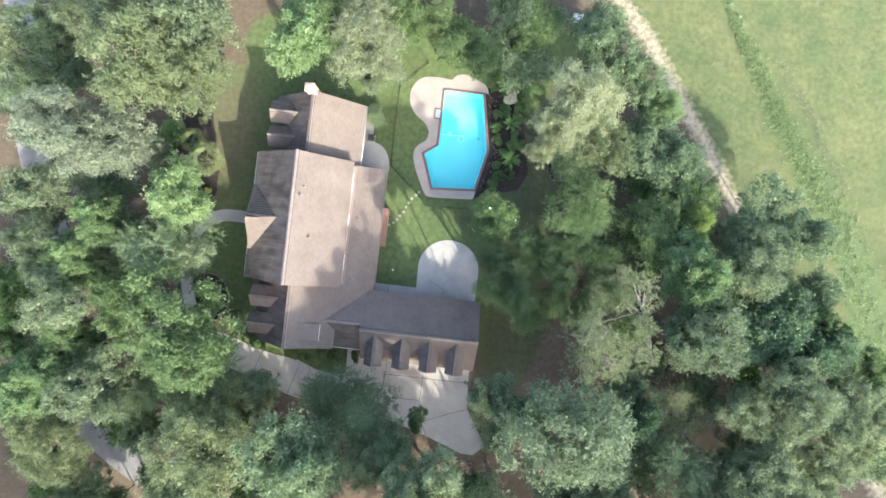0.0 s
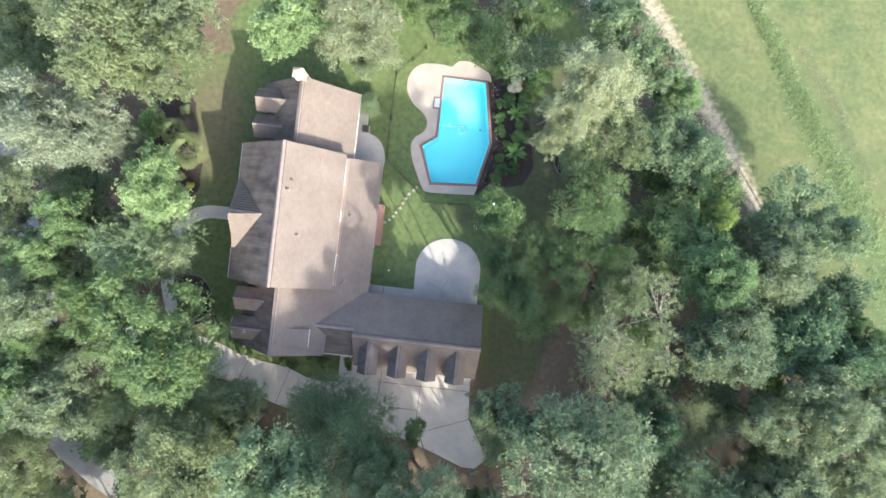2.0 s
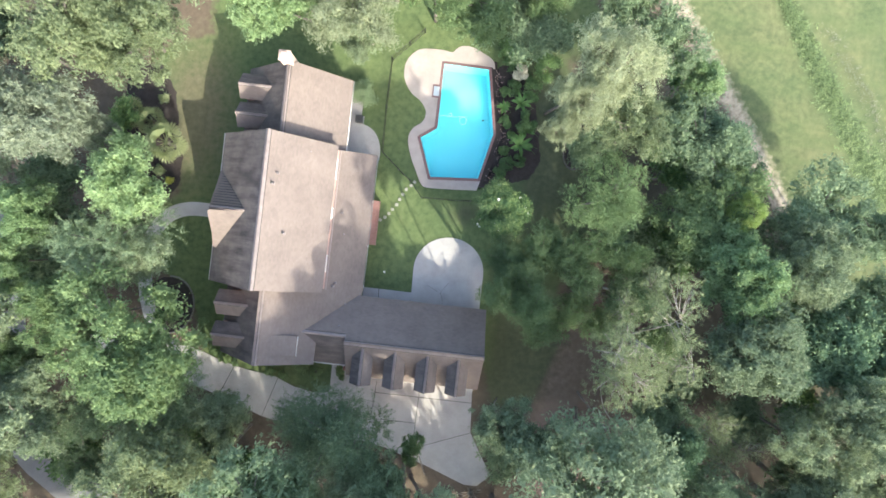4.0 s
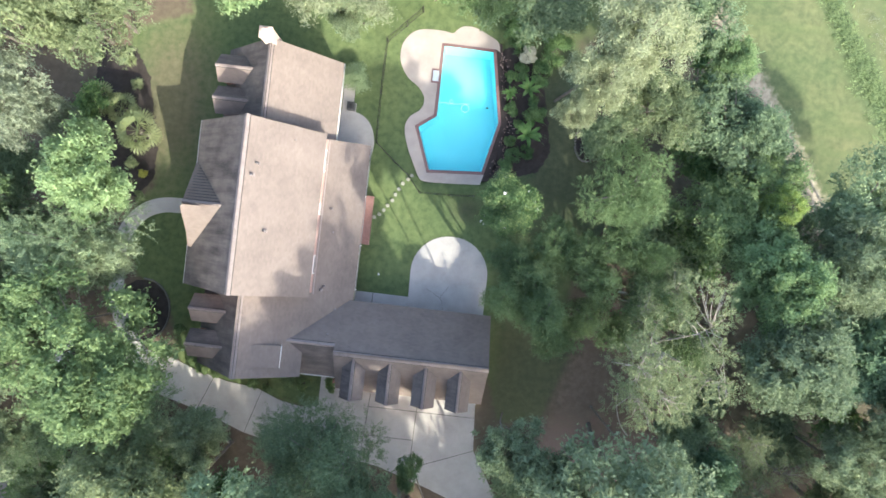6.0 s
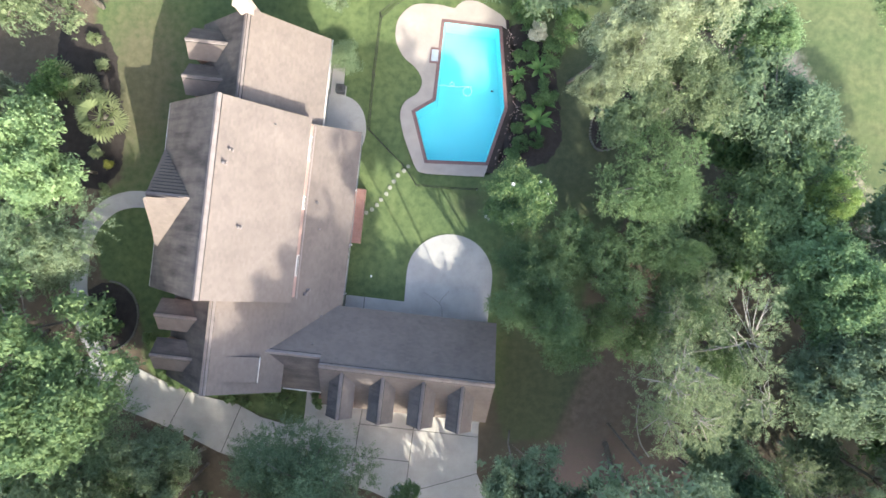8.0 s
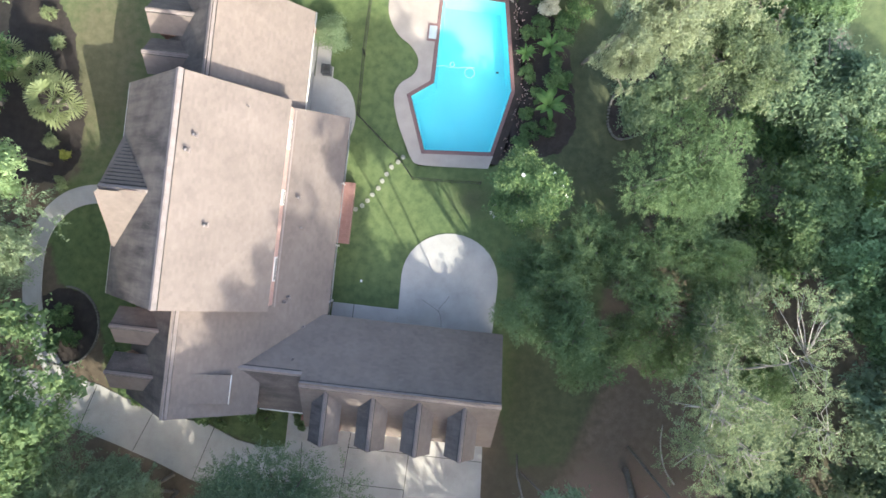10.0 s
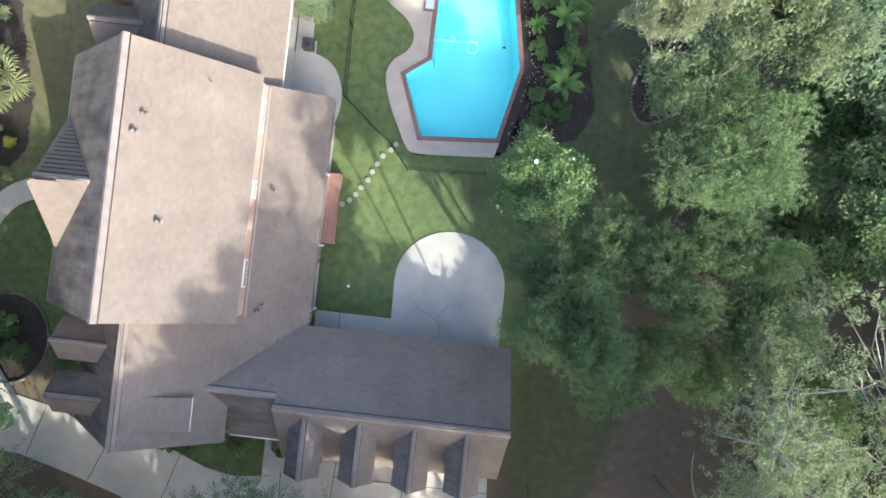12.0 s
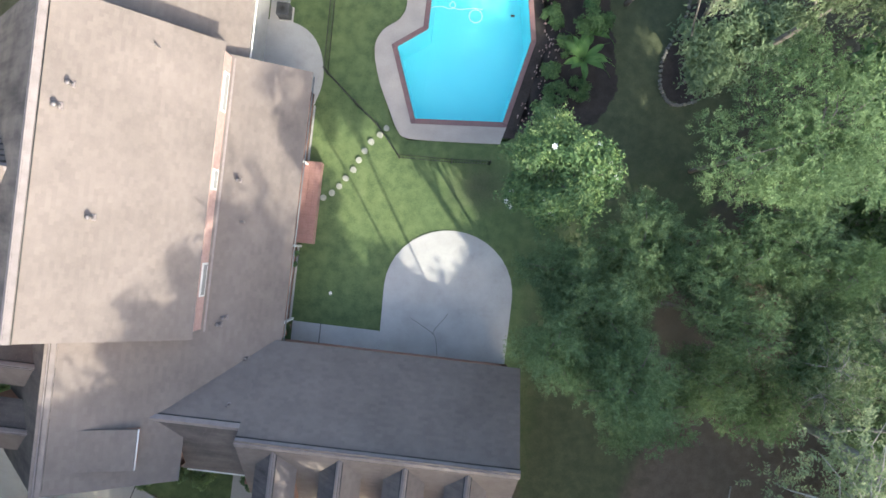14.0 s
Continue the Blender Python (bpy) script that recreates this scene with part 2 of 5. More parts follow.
# bare brown lawn; its eastern parts also carry the deep tree shade in their colour
_col = mixed(_nt, calc(_nt, "MULTIPLY", area("worn_shade", 0.8), 0.7), _col, ramp(_nt, _grain, [(0.3, (0.034, 0.036, 0.024)), (0.72, (0.085, 0.085, 0.056))]))
_col = mixed(_nt, area("dry", 0.7), _col, _dry)
_col = mixed(_nt, area("field", 0.3), _col, _field)
_col = mixed(_nt, area("weed", 0.6), _col, _weed)
_col = mixed(_nt, area("sand", 0.5), _col, _sand)
_col = mixed(_nt, area("mulch", 0.12), _col, _mulch)
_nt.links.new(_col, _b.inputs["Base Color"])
bumped(_nt, _b, _grain, 0.6, 0.06)

# ---- mesh helpers ----
def mesh_of(name, verts, faces, smooth=False):
    me = bpy.data.meshes.new(name)
    me.from_pydata([tuple(v) for v in verts], [], [tuple(f) for f in faces])
    if smooth:
        me.polygons.foreach_set("use_smooth", [True] * len(me.polygons))
    me.update()
    return me


def part(name, me, material, parent=None, label=""):
    if isinstance(me, bmesh.types.BMesh):
        bm, me = me, bpy.data.meshes.new(name)
        bmesh.ops.recalc_face_normals(bm, faces=bm.faces)
        bm.to_mesh(me)
        bm.free()
    if material and not me.materials:
        me.materials.append(material)
    ob = new(name, me)
    ob.parent = parent
    return tagged(ob, label)


def thing(name, label, category, at=(0, 0, 0), group="", kind=""):
    ob = new(name)
    ob.empty_display_size = 0.3
    ob.location = at
    return tagged(ob, label, category, group, kind)


def add_box(bm, lo, hi, bevel=0.0):
    vs = [bm.verts.new((x, y, z)) for x in (lo[0], hi[0]) for y in (lo[1], hi[1]) for z in (lo[2], hi[2])]
    fs = [bm.faces.new([vs[i] for i in f]) for f in ((0, 1, 3, 2), (4, 6, 7, 5), (0, 4, 5, 1), (2, 3, 7, 6), (0, 2, 6, 4), (1, 5, 7, 3))]
    if bevel:
        bmesh.ops.bevel(bm, geom=list({e for f in fs for e in f.edges}), offset=bevel, segments=1, affect="EDGES")
    return bm


def box(lo, hi, bevel=0.0):
    return add_box(bmesh.new(), lo, hi, bevel)


def slab(poly, z0, z1, bevel=0.0):
    """A flat piece of that outline, from z0 up to z1."""
    bm = bmesh.new()
    low = [bm.verts.new((x, y, z0)) for x, y in poly]
    high = [bm.verts.new((x, y, z1)) for x, y in poly]
    n = len(poly)
    top = bm.faces.new(high)
    bm.faces.new(low[::-1])
    for i in range(n):
        bm.faces.new((low[i], low[(i + 1) % n], high[(i + 1) % n], high[i]))
    bmesh.ops.recalc_face_normals(bm, faces=bm.faces)
    if bevel:
        bmesh.ops.bevel(bm, geom=list(top.edges), offset=bevel, segments=1, affect="EDGES")
    return bm


def prism(corners, down):
    """A plate: its upper corners, and the way by which it is thick."""
    bm = bmesh.new()
    top = [bm.verts.new(c) for c in corners]
    low = [bm.verts.new(Vector(c) + Vector(down)) for c in corners]
    n = len(corners)
    bm.faces.new(top)
    bm.faces.new(low[::-1])
    for i in range(n):
        bm.faces.new((low[i], low[(i + 1) % n], top[(i + 1) % n], top[i]))
    return bm


def smooth_line(pts, per=6, closed=False):
    """A soft curve through points."""
    out, n = [], len(pts)
    for i in range(n if closed else n - 1):
        p = [np.array(pts[j % n] if closed else pts[min(max(j, 0), n - 1)], float) for j in (i - 1, i, i + 1, i + 2)]
        for k in range(per):
            s = k / per
            out.append(0.5 * (2 * p[1] + (p[2] - p[0]) * s + (2 * p[0] - 5 * p[1] + 4 * p[2] - p[3]) * s ** 2 + (3 * p[1] - p[0] - 3 * p[2] + p[3]) * s ** 3))
    if not closed:
        out.append(np.array(pts[-1], float))
    return out


def band(line, width):
    """The outline of a strip along a line."""
    line = [np.array(p, float) for p in line]
    left, right = [], []
    for i, p in enumerate(line):
        d = line[min(i + 1, len(line) - 1)] - line[max(i - 1, 0)]
        n = np.array((-d[1], d[0])) / max(np.hypot(*d), 1e-6) * width / 2
        left.append(p + n)
        right.append(p - n)
    return left + right[::-1]


def tubes(runs, sides=6):
    """Tapered round bars in one mesh: each run is a list of (point, radius)."""
    vs, fs = [], []
    for run in runs:
        base = len(vs)
        for i, (p, r) in enumerate(run):
            d = Vector(run[min(i + 1, len(run) - 1)][0]) - Vector(run[max(i - 1, 0)][0])
            q = d.to_track_quat("Z", "Y") if d.length > 1e-6 else Euler((0, 0, 0)).to_quaternion()
            for k in range(sides):
                a = 2 * math.pi * k / sides
                vs.append(Vector(p) + q @ Vector((r * math.cos(a), r * math.sin(a), 0)))
        for i in range(len(run) - 1):
            for k in range(sides):
                a, b = base + i * sides + k, base + i * sides + (k + 1) % sides
                fs.append((a, b, b + sides, a + sides))
        fs.append(tuple(base + k for k in range(sides))[::-1])
        fs.append(tuple(base + (len(run) - 1) * sides + k for k in range(sides)))
    return mesh_of("bars", vs, fs, True)


def inside(poly, x, y):
    """Signed distance to an outline, positive inside, for arrays."""
    poly = np.array(poly, float)
    dist, odd = np.full(x.shape, 1e9), np.zeros(x.shape, bool)
    for (x0, y0), (x1, y1) in zip(poly, np.roll(poly, -1, 0)):
        ex, ey = x1 - x0, y1 - y0
        s = np.clip(((x - x0) * ex + (y - y0) * ey) / (ex * ex + ey * ey + 1e-12), 0, 1)
        dist = np.minimum(dist, np.hypot(x - x0 - s * ex, y - y0 - s * ey))
        if abs(ey) > 1e-9:
            odd ^= ((y0 > y) != (y1 > y)) & (x < (x1 - x0) * (y - y0) / ey + x0)
    return np.where(odd, dist, -dist)


def near_line(line, x, y):
    d = np.full(x.shape, 1e9)
    for (x0, y0), (x1, y1) in zip(line, line[1:]):
        ex, ey = x1 - x0, y1 - y0
        s = np.clip(((x - x0) * ex + (y - y0) * ey) / (ex * ex + ey * ey), 0, 1)
        d = np.minimum(d, np.hypot(x - x0 - s * ex, y - y0 - s * ey))
    return d


# ---- ground ----
def grown(poly, d):
    """An outline moved outwards by d (corners run counter-clockwise or clockwise)."""
    p = np.array(poly, float)
    turn = np.sign(sum(a[0] * b[1] - b[0] * a[1] for a, b in zip(p, np.roll(p, -1, 0))))
    out = []
    for a, b, c in zip(np.roll(p, 1, 0), p, np.roll(p, -1, 0)):
        e, f = (b - a) / np.hypot(*(b - a)), (c - b) / np.hypot(*(c - b))
        n, m = turn * np.array((e[1], -e[0])), turn * np.array((f[1], -f[0]))
        k = (n + m) / max(1 + n @ m, 0.3)
        out.append(b + d * k)
    return out


POOL_EDGE = [(-1.78, 15.3), (2.2, 15.26), (3.19, 9.78), (2.31, 5.83), (-1.88, 5.52), (-3.12, 8.86), (-1.79, 9.84)]
POOL = [tuple(p) for p in grown(POOL_EDGE, -0.12)]
LAWN = [(-25.6, 13.8), (-20.7, 15.7), (-14, 21), (-5.8, 21.8), (1.7, 21.0), (4.2, 18.0), (8.0, 17.0), (10.5, 14.0), (13.0, 9.5), (13.0, 5.0), (11.5, 1.6), (10.0, -1.9), (10.0, -5.8), (10.5, -7.3), (8.8, -12.5), (5.6, -13.0), (4.0, -8.1), (-7.0, -14.0), (-17.0, -12.0), (-19.3, -11.0), (-19.7, -9.1), (-20.6, -6.7), (-23.1, -4.9), (-24.0, -2.5), (-23.7, 0.8), (-22.6, 1.8), (-22.6, 5.1), (-23.5, 7.5), (-24.8, 9.8), (-25.6, 11.8)]
BED_PALM = [(-27.8, 12.4), (-25.1, 12.4), (-23.8, 10.3), (-23.3, 7.9), (-22.6, 5.5), (-22.7, 2.6), (-23.8, 1.2), (-28.4, 0.3)]
BED_ROUND = [(-22.4 + 2.1 * math.cos(a), -7.5 + 2.4 * math.sin(a)) for a in np.arange(0, 6.2, 0.4)]
BED_POOL = [(2.6, 15.4), (4.2, 16.0), (6.4, 12.5), (7.3, 8.1), (6.5, 6.3), (3.3, 5.5), (2.5, 5.8), (3.3, 9.8)]
BED_TREE = [(10.1, 12.5), (9.9, 11.4), (9.4, 10.3), (9.15, 9.5), (9.2, 8.5), (9.6, 7.8), (10.1, 7.65), (10.9, 7.9), (12.0, 9.0), (12.5, 12.5)]
LITTER = [(11.4, -5.4), (10.1, -9.5), (9.2, -12.4), (8.8, -14.1), (10, -20), (16, -24), (24, -20), (24, -12), (20, -6), (16, -3), (13, -3)]
TRAIL = [(8.0, 34.0), (14.4, 25.6), (17.2, 22.8), (19.9, 18.7), (22.2, 15.5), (24.6, 12.0), (26.8, 8.4), (44.1, -18.3), (60, -42)]
WEEDS = [(18.0, 38.0), (25.0, 25.9), (27.9, 21.2), (30.4, 17.1), (32.8, 13.5), (35.7, 9.4), (39.1, 4.5), (44.5, -8.0), (58, -30)]
RUTS = [(27.3, 25.3), (30.1, 21.7), (32.4, 18.7), (34.0, 16.4), (35.8, 13.3), (38.5, 9.7)]
FIELD = TRAIL + [(900, -900), (2500, -900), (2500, 2500), (-300, 2500), (-60, 160)]


def axis(lo, hi, step, far):
    mid = list(np.arange(lo, hi + step / 2, step))
    out, d = [], step
    x = mid[-1]
    while x < far:
        d *= 1.35
        x += d
        out.append(x)
    back, d, x = [], step, mid[0]
    while x > -far:
        d *= 1.35
        x -= d
        back.append(x)
    return np.array(back[::-1] + mid + out)


def build_ground():
    xs, ys = axis(-50, 50, 0.42, 2400), axis(-34, 36, 0.42, 2400)
    gx, gy = np.meshgrid(xs, ys)
    hole = inside(POOL, gx, gy) > -0.62
    z = np.zeros(gx.shape)
    for i, j in zip(*np.nonzero((np.abs(gx) < 120) & (np.abs(gy) < 120))):
        z[i, j] = 0.07 * noise.noise((gx[i, j] * 0.16, gy[i, j] * 0.16, 3.3)) - 0.035
    yard = inside(LAWN, gx, gy)
    z -= 0.02
    z = np.where(yard > -2, np.minimum(z, -0.02), z)
    z = np.where(hole, -2.6, z)
    nx, ny = len(xs), len(ys)
    verts = np.stack([gx, gy, z], -1).reshape(-1, 3)
    idx = np.arange(nx * ny).reshape(ny, nx)
    faces = np.stack([idx[:-1, :-1], idx[:-1, 1:], idx[1:, 1:], idx[1:, :-1]], -1).reshape(-1, 4)
    me = mesh_of("ground", verts.tolist(), faces.tolist(), True)
    soft = lambda d, w: np.clip(0.5 + d / (2 * w), 0, 1).astype(np.float32).ravel()
    trail = near_line(TRAIL, gx, gy)
    masks = {
        "lawn": np.maximum(soft(yard, 0.5), np.maximum(soft(1.0 - np.hypot((gx - 7.0) / 4.5, (gy - 19.8) / 3.5), 0.3), soft(1.0 - np.hypot((gx + 18.0) / 3.5, (gy - 17.5) / 3.5), 0.3))),
        "field": soft(inside(FIELD, gx, gy), 0.7),
        "sand": np.maximum.reduce([soft(0.62 - trail, 0.85), 0.5 * soft(0.4 - np.hypot((gx - 34.8) / 0.7, (gy - 12.6) / 2.0), 0.5)]),
        "weed": soft(0.45 + 0.06 * np.clip(26 - gy, 0, 26) - near_line(WEEDS, gx, gy), 0.9),
        "litter": soft(inside(LITTER, gx, gy), 1.2),
        "dry": np.maximum(soft(2.6 - np.hypot((gx + 22.0) * 0.9, (gy - 8.5) * 0.45), 1.8), np.maximum(0.75 * soft(0.4 - near_line(RUTS[2:5], gx, gy), 0.5), 0.75 * soft(3.4 - np.hypot((gx - 41.5) * 0.9, (gy - 25) * 0.36), 3.4))),
        # bare patch by the magnolia, then the east lawn darkened for deep shade
        "worn_shade": np.maximum(soft(0.5 - np.hypot((gx - 1.5) / 2.0, (gy - 2.9) / 1.6), 0.5), np.maximum(soft(np.minimum(gx - 4.6, 1.5 - np.abs(gy + 9.0) / 4), 1.0), soft(np.minimum(gx - 5.6, 2.0 - np.abs(gy - 9.0) / 4), 1.2))),
        "mulch": np.maximum.reduce([soft(inside(b, gx, gy), 0.25) for b in (BED_PALM, BED_ROUND, BED_POOL, BED_TREE)]),
    }
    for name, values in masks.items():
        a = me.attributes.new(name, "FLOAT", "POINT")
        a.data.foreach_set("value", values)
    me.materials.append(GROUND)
    return tagged(new("ground", me), "mown green lawn, brown forest floor and bright meadow", "ground", kind="structure")


build_ground()

# ---- pool ----
def build_pool():
    pool = thing("swimming_pool", "angular swimming pool with bright turquoise water", "pool", (0, 0, 0))
    bm = bmesh.new()
    n = len(POOL)
    depth = [-1.15, -1.15, -1.3, -1.5, -1.5, -1.35, -1.2]
    rim = [bm.verts.new((x, y, 0.02)) for x, y in POOL]
    low = [bm.verts.new((x, y, z)) for (x, y), z in zip(grown(POOL, -0.12), depth)]
    for i in range(n):
        bm.faces.new((rim[i], rim[(i + 1) % n], low[(i + 1) % n], low[i]))
    bmesh.ops.triangulate(bm, faces=[bm.faces.new(low)])
    bmesh.ops.recalc_face_normals(bm, faces=bm.faces)
    me = bpy.data.meshes.new("basin")
    bm.to_mesh(me)
    bm.free()
    part("basin", me, PLASTER, pool)
    bm = bmesh.new()
    bm.faces.new([bm.verts.new((x, y, -0.1)) for x, y in POOL])
    bmesh.ops.recalc_face_normals(bm, faces=bm.faces)
    water = part("water", bm, WATER, pool, "clear turquoise water")
    water.visible_shadow = False
    # coping of single bricks
    outer = grown(POOL, 0.23)
    coping = part("coping", slab(outer, -0.3, 0.0), COPING, pool, "dark red brick coping")
    # cut the coping's middle away: a ring
    me = coping.data
    ring = bmesh.new()
    rows = [[ring.verts.new((x, y, z)) for x, y in poly] for poly, z in ((POOL, -0.25), (POOL, 0.015), (outer, 0.015), (outer, -0.25))]
    for a, b in zip(rows, rows[1:]):
        for i in range(n):
            ring.faces.new((a[i], a[(i + 1) % n], b[(i + 1) % n], b[i]))
    bmesh.ops.recalc_face_normals(ring, faces=ring.faces)
    ring.to_mesh(me)
    ring.free()
    brick = mesh_of("brick", *brick_shape(0.23, 0.105, 0.03))
    brick.materials.append(COPING)
    for i in range(n):
        a, b = np.array(POOL[i]), np.array(POOL[(i + 1) % n])
        e = (b - a) / np.hypot(*(b - a))
        mid_out = (np.array(outer[i]) + outer[(i + 1) % n]) / 2 - (a + b) / 2
        out = mid_out / np.hypot(*mid_out)
        count = int(np.hypot(*(b - a)) / 0.115)
        for k in range(count):
            p = a + e * (k + 0.5) * np.hypot(*(b - a)) / count + out * 0.118
            o = part("brick", brick, None, coping)
            o.matrix_local = pose(p[0], p[1], 0.012, 0, 0, math.degrees(math.atan2(out[1], out[0])) + random.uniform(-1, 1))
    # the step in the long side
    part("step_surround", slab([(-2.42, 13.4), (-1.8, 13.4), (-1.8, 12.3), (-2.42, 12.3)], -0.2, 0.022, 0.01), COPING, pool)
    part("step", slab([(-2.32, 13.25), (-1.74, 13.25), (-1.74, 12.45), (-2.32, 12.45)], -0.2, 0.032, 0.01), STEPMAT, pool, "pale inset step")
    return pool


def brick_shape(l, w, h):
    c = 0.006
    vs = [(x * (l / 2 - k), y * (w / 2 - k), z) for z, k in ((0, 0), (h - c, 0), (h, c)) for x, y in ((-1, -1), (1, -1), (1, 1), (-1, 1))]
    fs = [(i + j, i + (j + 1) % 4, i + 4 + (j + 1) % 4, i + 4 + j) for i in (0, 4) for j in range(4)] + [(8, 9, 10, 11)]
    return vs, fs


build_pool()
# the soil close round the pool's shell
rim_in, rim_out = [tuple(p) for p in grown(POOL, 0.215)], [tuple(p) for p in grown(POOL, 0.72)]
bm = bmesh.new()
rows = [[bm.verts.new((x, y, z)) for x, y in poly] for poly, z in ((rim_in, -0.3), (rim_in, -0.012), (rim_out, -0.03), (rim_out, -0.3))]
for a, c in zip(rows, rows[1:]):
    for i in range(len(POOL)):
        bm.faces.new((a[i], a[(i + 1) % len(POOL)], c[(i + 1) % len(POOL)], c[i]))
tagged(part("ground_bed", bm, SOIL), "dark mulched soil close round the pool", "ground", kind="structure")
DECK = smooth_line([(2.62, 15.2), (2.35, 15.98), (1.26, 16.57), (0.40, 16.89), (-0.42, 16.84), (-0.88, 16.50), (-1.15, 16.25), (-2.11, 16.36), (-3.55, 16.27), (-4.33, 15.85), (-4.86, 15.05), (-4.96, 14.12), (-4.75, 13.32), (-4.16, 12.47), (-3.35, 11.90), (-2.85, 11.25), (-2.78, 10.64), (-3.05, 10.07), (-3.73, 9.50), (-4.01, 8.63), (-3.64, 7.22), (-2.99, 5.85), (-2.57, 5.07), (-2.03, 4.72), (0.03, 4.78), (2.20, 4.93)], 4)
INNER = [tuple(p) for p in grown(POOL, 0.235)]


def build_deck():
    outer = [tuple(p) for p in DECK]
    inner = [INNER[3], INNER[4], INNER[5], INNER[6], INNER[0], INNER[1]]
    bm = slab(outer + inner, -0.12, 0.0, 0.0)
    return tagged(part("pool_deck", bm, DECKMAT), "pale rounded concrete deck round the pool", "deck", kind="structure")


build_deck()

# ---- concrete ways ----
def paving(name, label, outline, top=0.0, cuts=(), mat=None):
    """A concrete slab; cuts are saw-cut joints as (x0, y0, x1, y1), sunk as thin dark seams."""
    ob = tagged(part(name, slab([tuple(p) for p in outline], -0.15, top, 0.0), mat or CONCRETE), label, "pavement", kind="structure")
    for x0, y0, x1, y1 in cuts:
        part("joint", slab(band([(x0, y0), (x1, y1)], 0.035), top - 0.02, top + 0.004), DARKGRILLE, ob)
    return ob


ARC = [(0.62 + 2.95 * math.cos(radians(a)), -2.1 + 2.85 * math.sin(radians(a))) for a in range(0, 181, 10)]
pad = paving("pavement_pad", "rounded pale concrete parking pad", [(3.57, -5.3), *ARC, (-2.25, -5.3)], 0.0)
for line in [[(-0.96, -3.44), (-0.33, -3.77), (0.21, -4.11), (0.37, -4.56), (0.44, -5.01)], [(0.73, -3.06), (0.53, -3.4), (0.22, -3.82), (0.17, -4.1)]]:
    part("crack", slab(band(smooth_line(line, 3), 0.022), -0.02, 0.003), CRACKMAT, pad, "thin dark crack")
paving("pavement_walk", "narrow concrete walk beside the garage wall", [(-2.27, -5.3), (-2.27, -4.22), (-6.3, -4.2), (-6.3, -5.3)], -0.004, [(-5.0, -5.2, -5.0, -4.2)])
paving("pavement_apron", "rounded concrete landing behind the house", smooth_line([(-9.0, 9.4), (-7.82, 9.38), (-6.95, 8.95), (-6.4, 8.1), (-6.2, 7.0), (-6.4, 6.0), (-6.8, 5.6), (-9.0, 5.6)], 3), 0.0)
paving("pavement_strip", "narrow concrete strip along the house wall", [(-8.95, 9.38), (-8.1, 9.38), (-8.1, 12.3), (-8.95, 12.3)], -0.004)
DRIVE = [(-21.6, -10.5), (-19.7, -10.9), (-17.5, -11.7), (-15.4, -12.2), (-12.9, -12.5), (-11.2, -13.2), (-9.5, -13.5), (-8.2, -13.3), (-8.2, -10.6), (-7.3, -10.6), (-7.2, -11.0), (4.0, -11.0), (3.75, -12.0), (4.0, -15.4), (4.9, -16.9), (6.1, -18.8), (5.0, -19.8), (3.9, -19.8), (0.7, -18.6), (-3.1, -17.4), (-6.2, -16.9), (-9.0, -16.6), (-12.1, -16.3), (-13.8, -15.9), (-15.9, -15.1), (-18.5, -14.3), (-21.1, -13.6), (-24.5, -13.4), (-28.6, -12.8), (-28.6, -10.3), (-25.0, -10.4)]
JOINTS = [(-4.3, -11.9, -4.6, -17.0), (-0.65, -11.9, -0.75, -18.0), (-4.4, -12.9, 3.8, -12.9), (-4.55, -15.1, -0.7, -15.1), (-0.8, -17.3, 4.0, -15.4), (-9.2, -13.5, -9.5, -16.5), (-12.6, -12.6, -13.6, -15.9), (-16.4, -12.1, -17.4, -14.6), (-20.0, -10.9, -20.8, -13.6), (-7.2, -12.9, -7.0, -16.8)]
paving("road_drive", "pale grey concrete driveway with sawn joints", DRIVE, 0.0, JOINTS)
paving("pavement_path", "curved concrete garden path to the front door", band(smooth_line([(-19.2, 0.7), (-20.3, 0.75), (-21.7, 0.65), (-23.0, 0.1), (-24.0, -1.0), (-24.6, -2.5), (-24.7, -4.3), (-24.5, -6.4), (-23.7, -8.8), (-22.2, -10.8)], 5), 1.15), -0.002)
paving("road_street", "grey street seen between the trees", band(smooth_line([(-47, 40), (-43.8, 19), (-43.4, 13), (-39.5, 1), (-36.2, -8), (-34.9, -15), (-33.0, -20.4), (-30.2, -22.8), (-27.2, -24.7), (-20, -28.5), (-8, -33)], 4), 3.0), -0.006, mat=STREETMAT)

# ---- house ----
house = thing("house", "large brick house with steep tan shingle roofs", "house", (-10.5, 1.0, 0))
HOME = Matrix.Translation((10.5, -1.0, 0))


def hpart(name, me, material, label="", parent=None):
    """A part of the house, built in the world's own place."""
    ob = part(name, me, material, parent or house, label)
    if not parent:
        ob.matrix_local = HOME
    return ob


SW, SH = 0.25, 0.145
TAB = None


def shingles(plane, corners, singles=None, mat=None, butt=0.0):
    """Courses of shingles on a roof slope. corners: eave start, eave end, then round. Those in singles (x0, y0, x1, y1) are objects of their own."""
    global TAB
    c = [Vector(p) for p in corners]
    along = (c[1] - c[0]).normalized()
    normal = (c[1] - c[0]).cross(c[-1] - c[0]).normalized()
    if normal.z < 0:
        normal = -normal
    up = normal.cross(along)
    if up.z < 0:
        up = -up
    flat = [((p - c[0]).dot(along), (p - c[0]).dot(up)) for p in c]
    lo, hi = min(p[0] for p in flat), max(p[0] for p in flat)
    top = max(p[1] for p in flat)
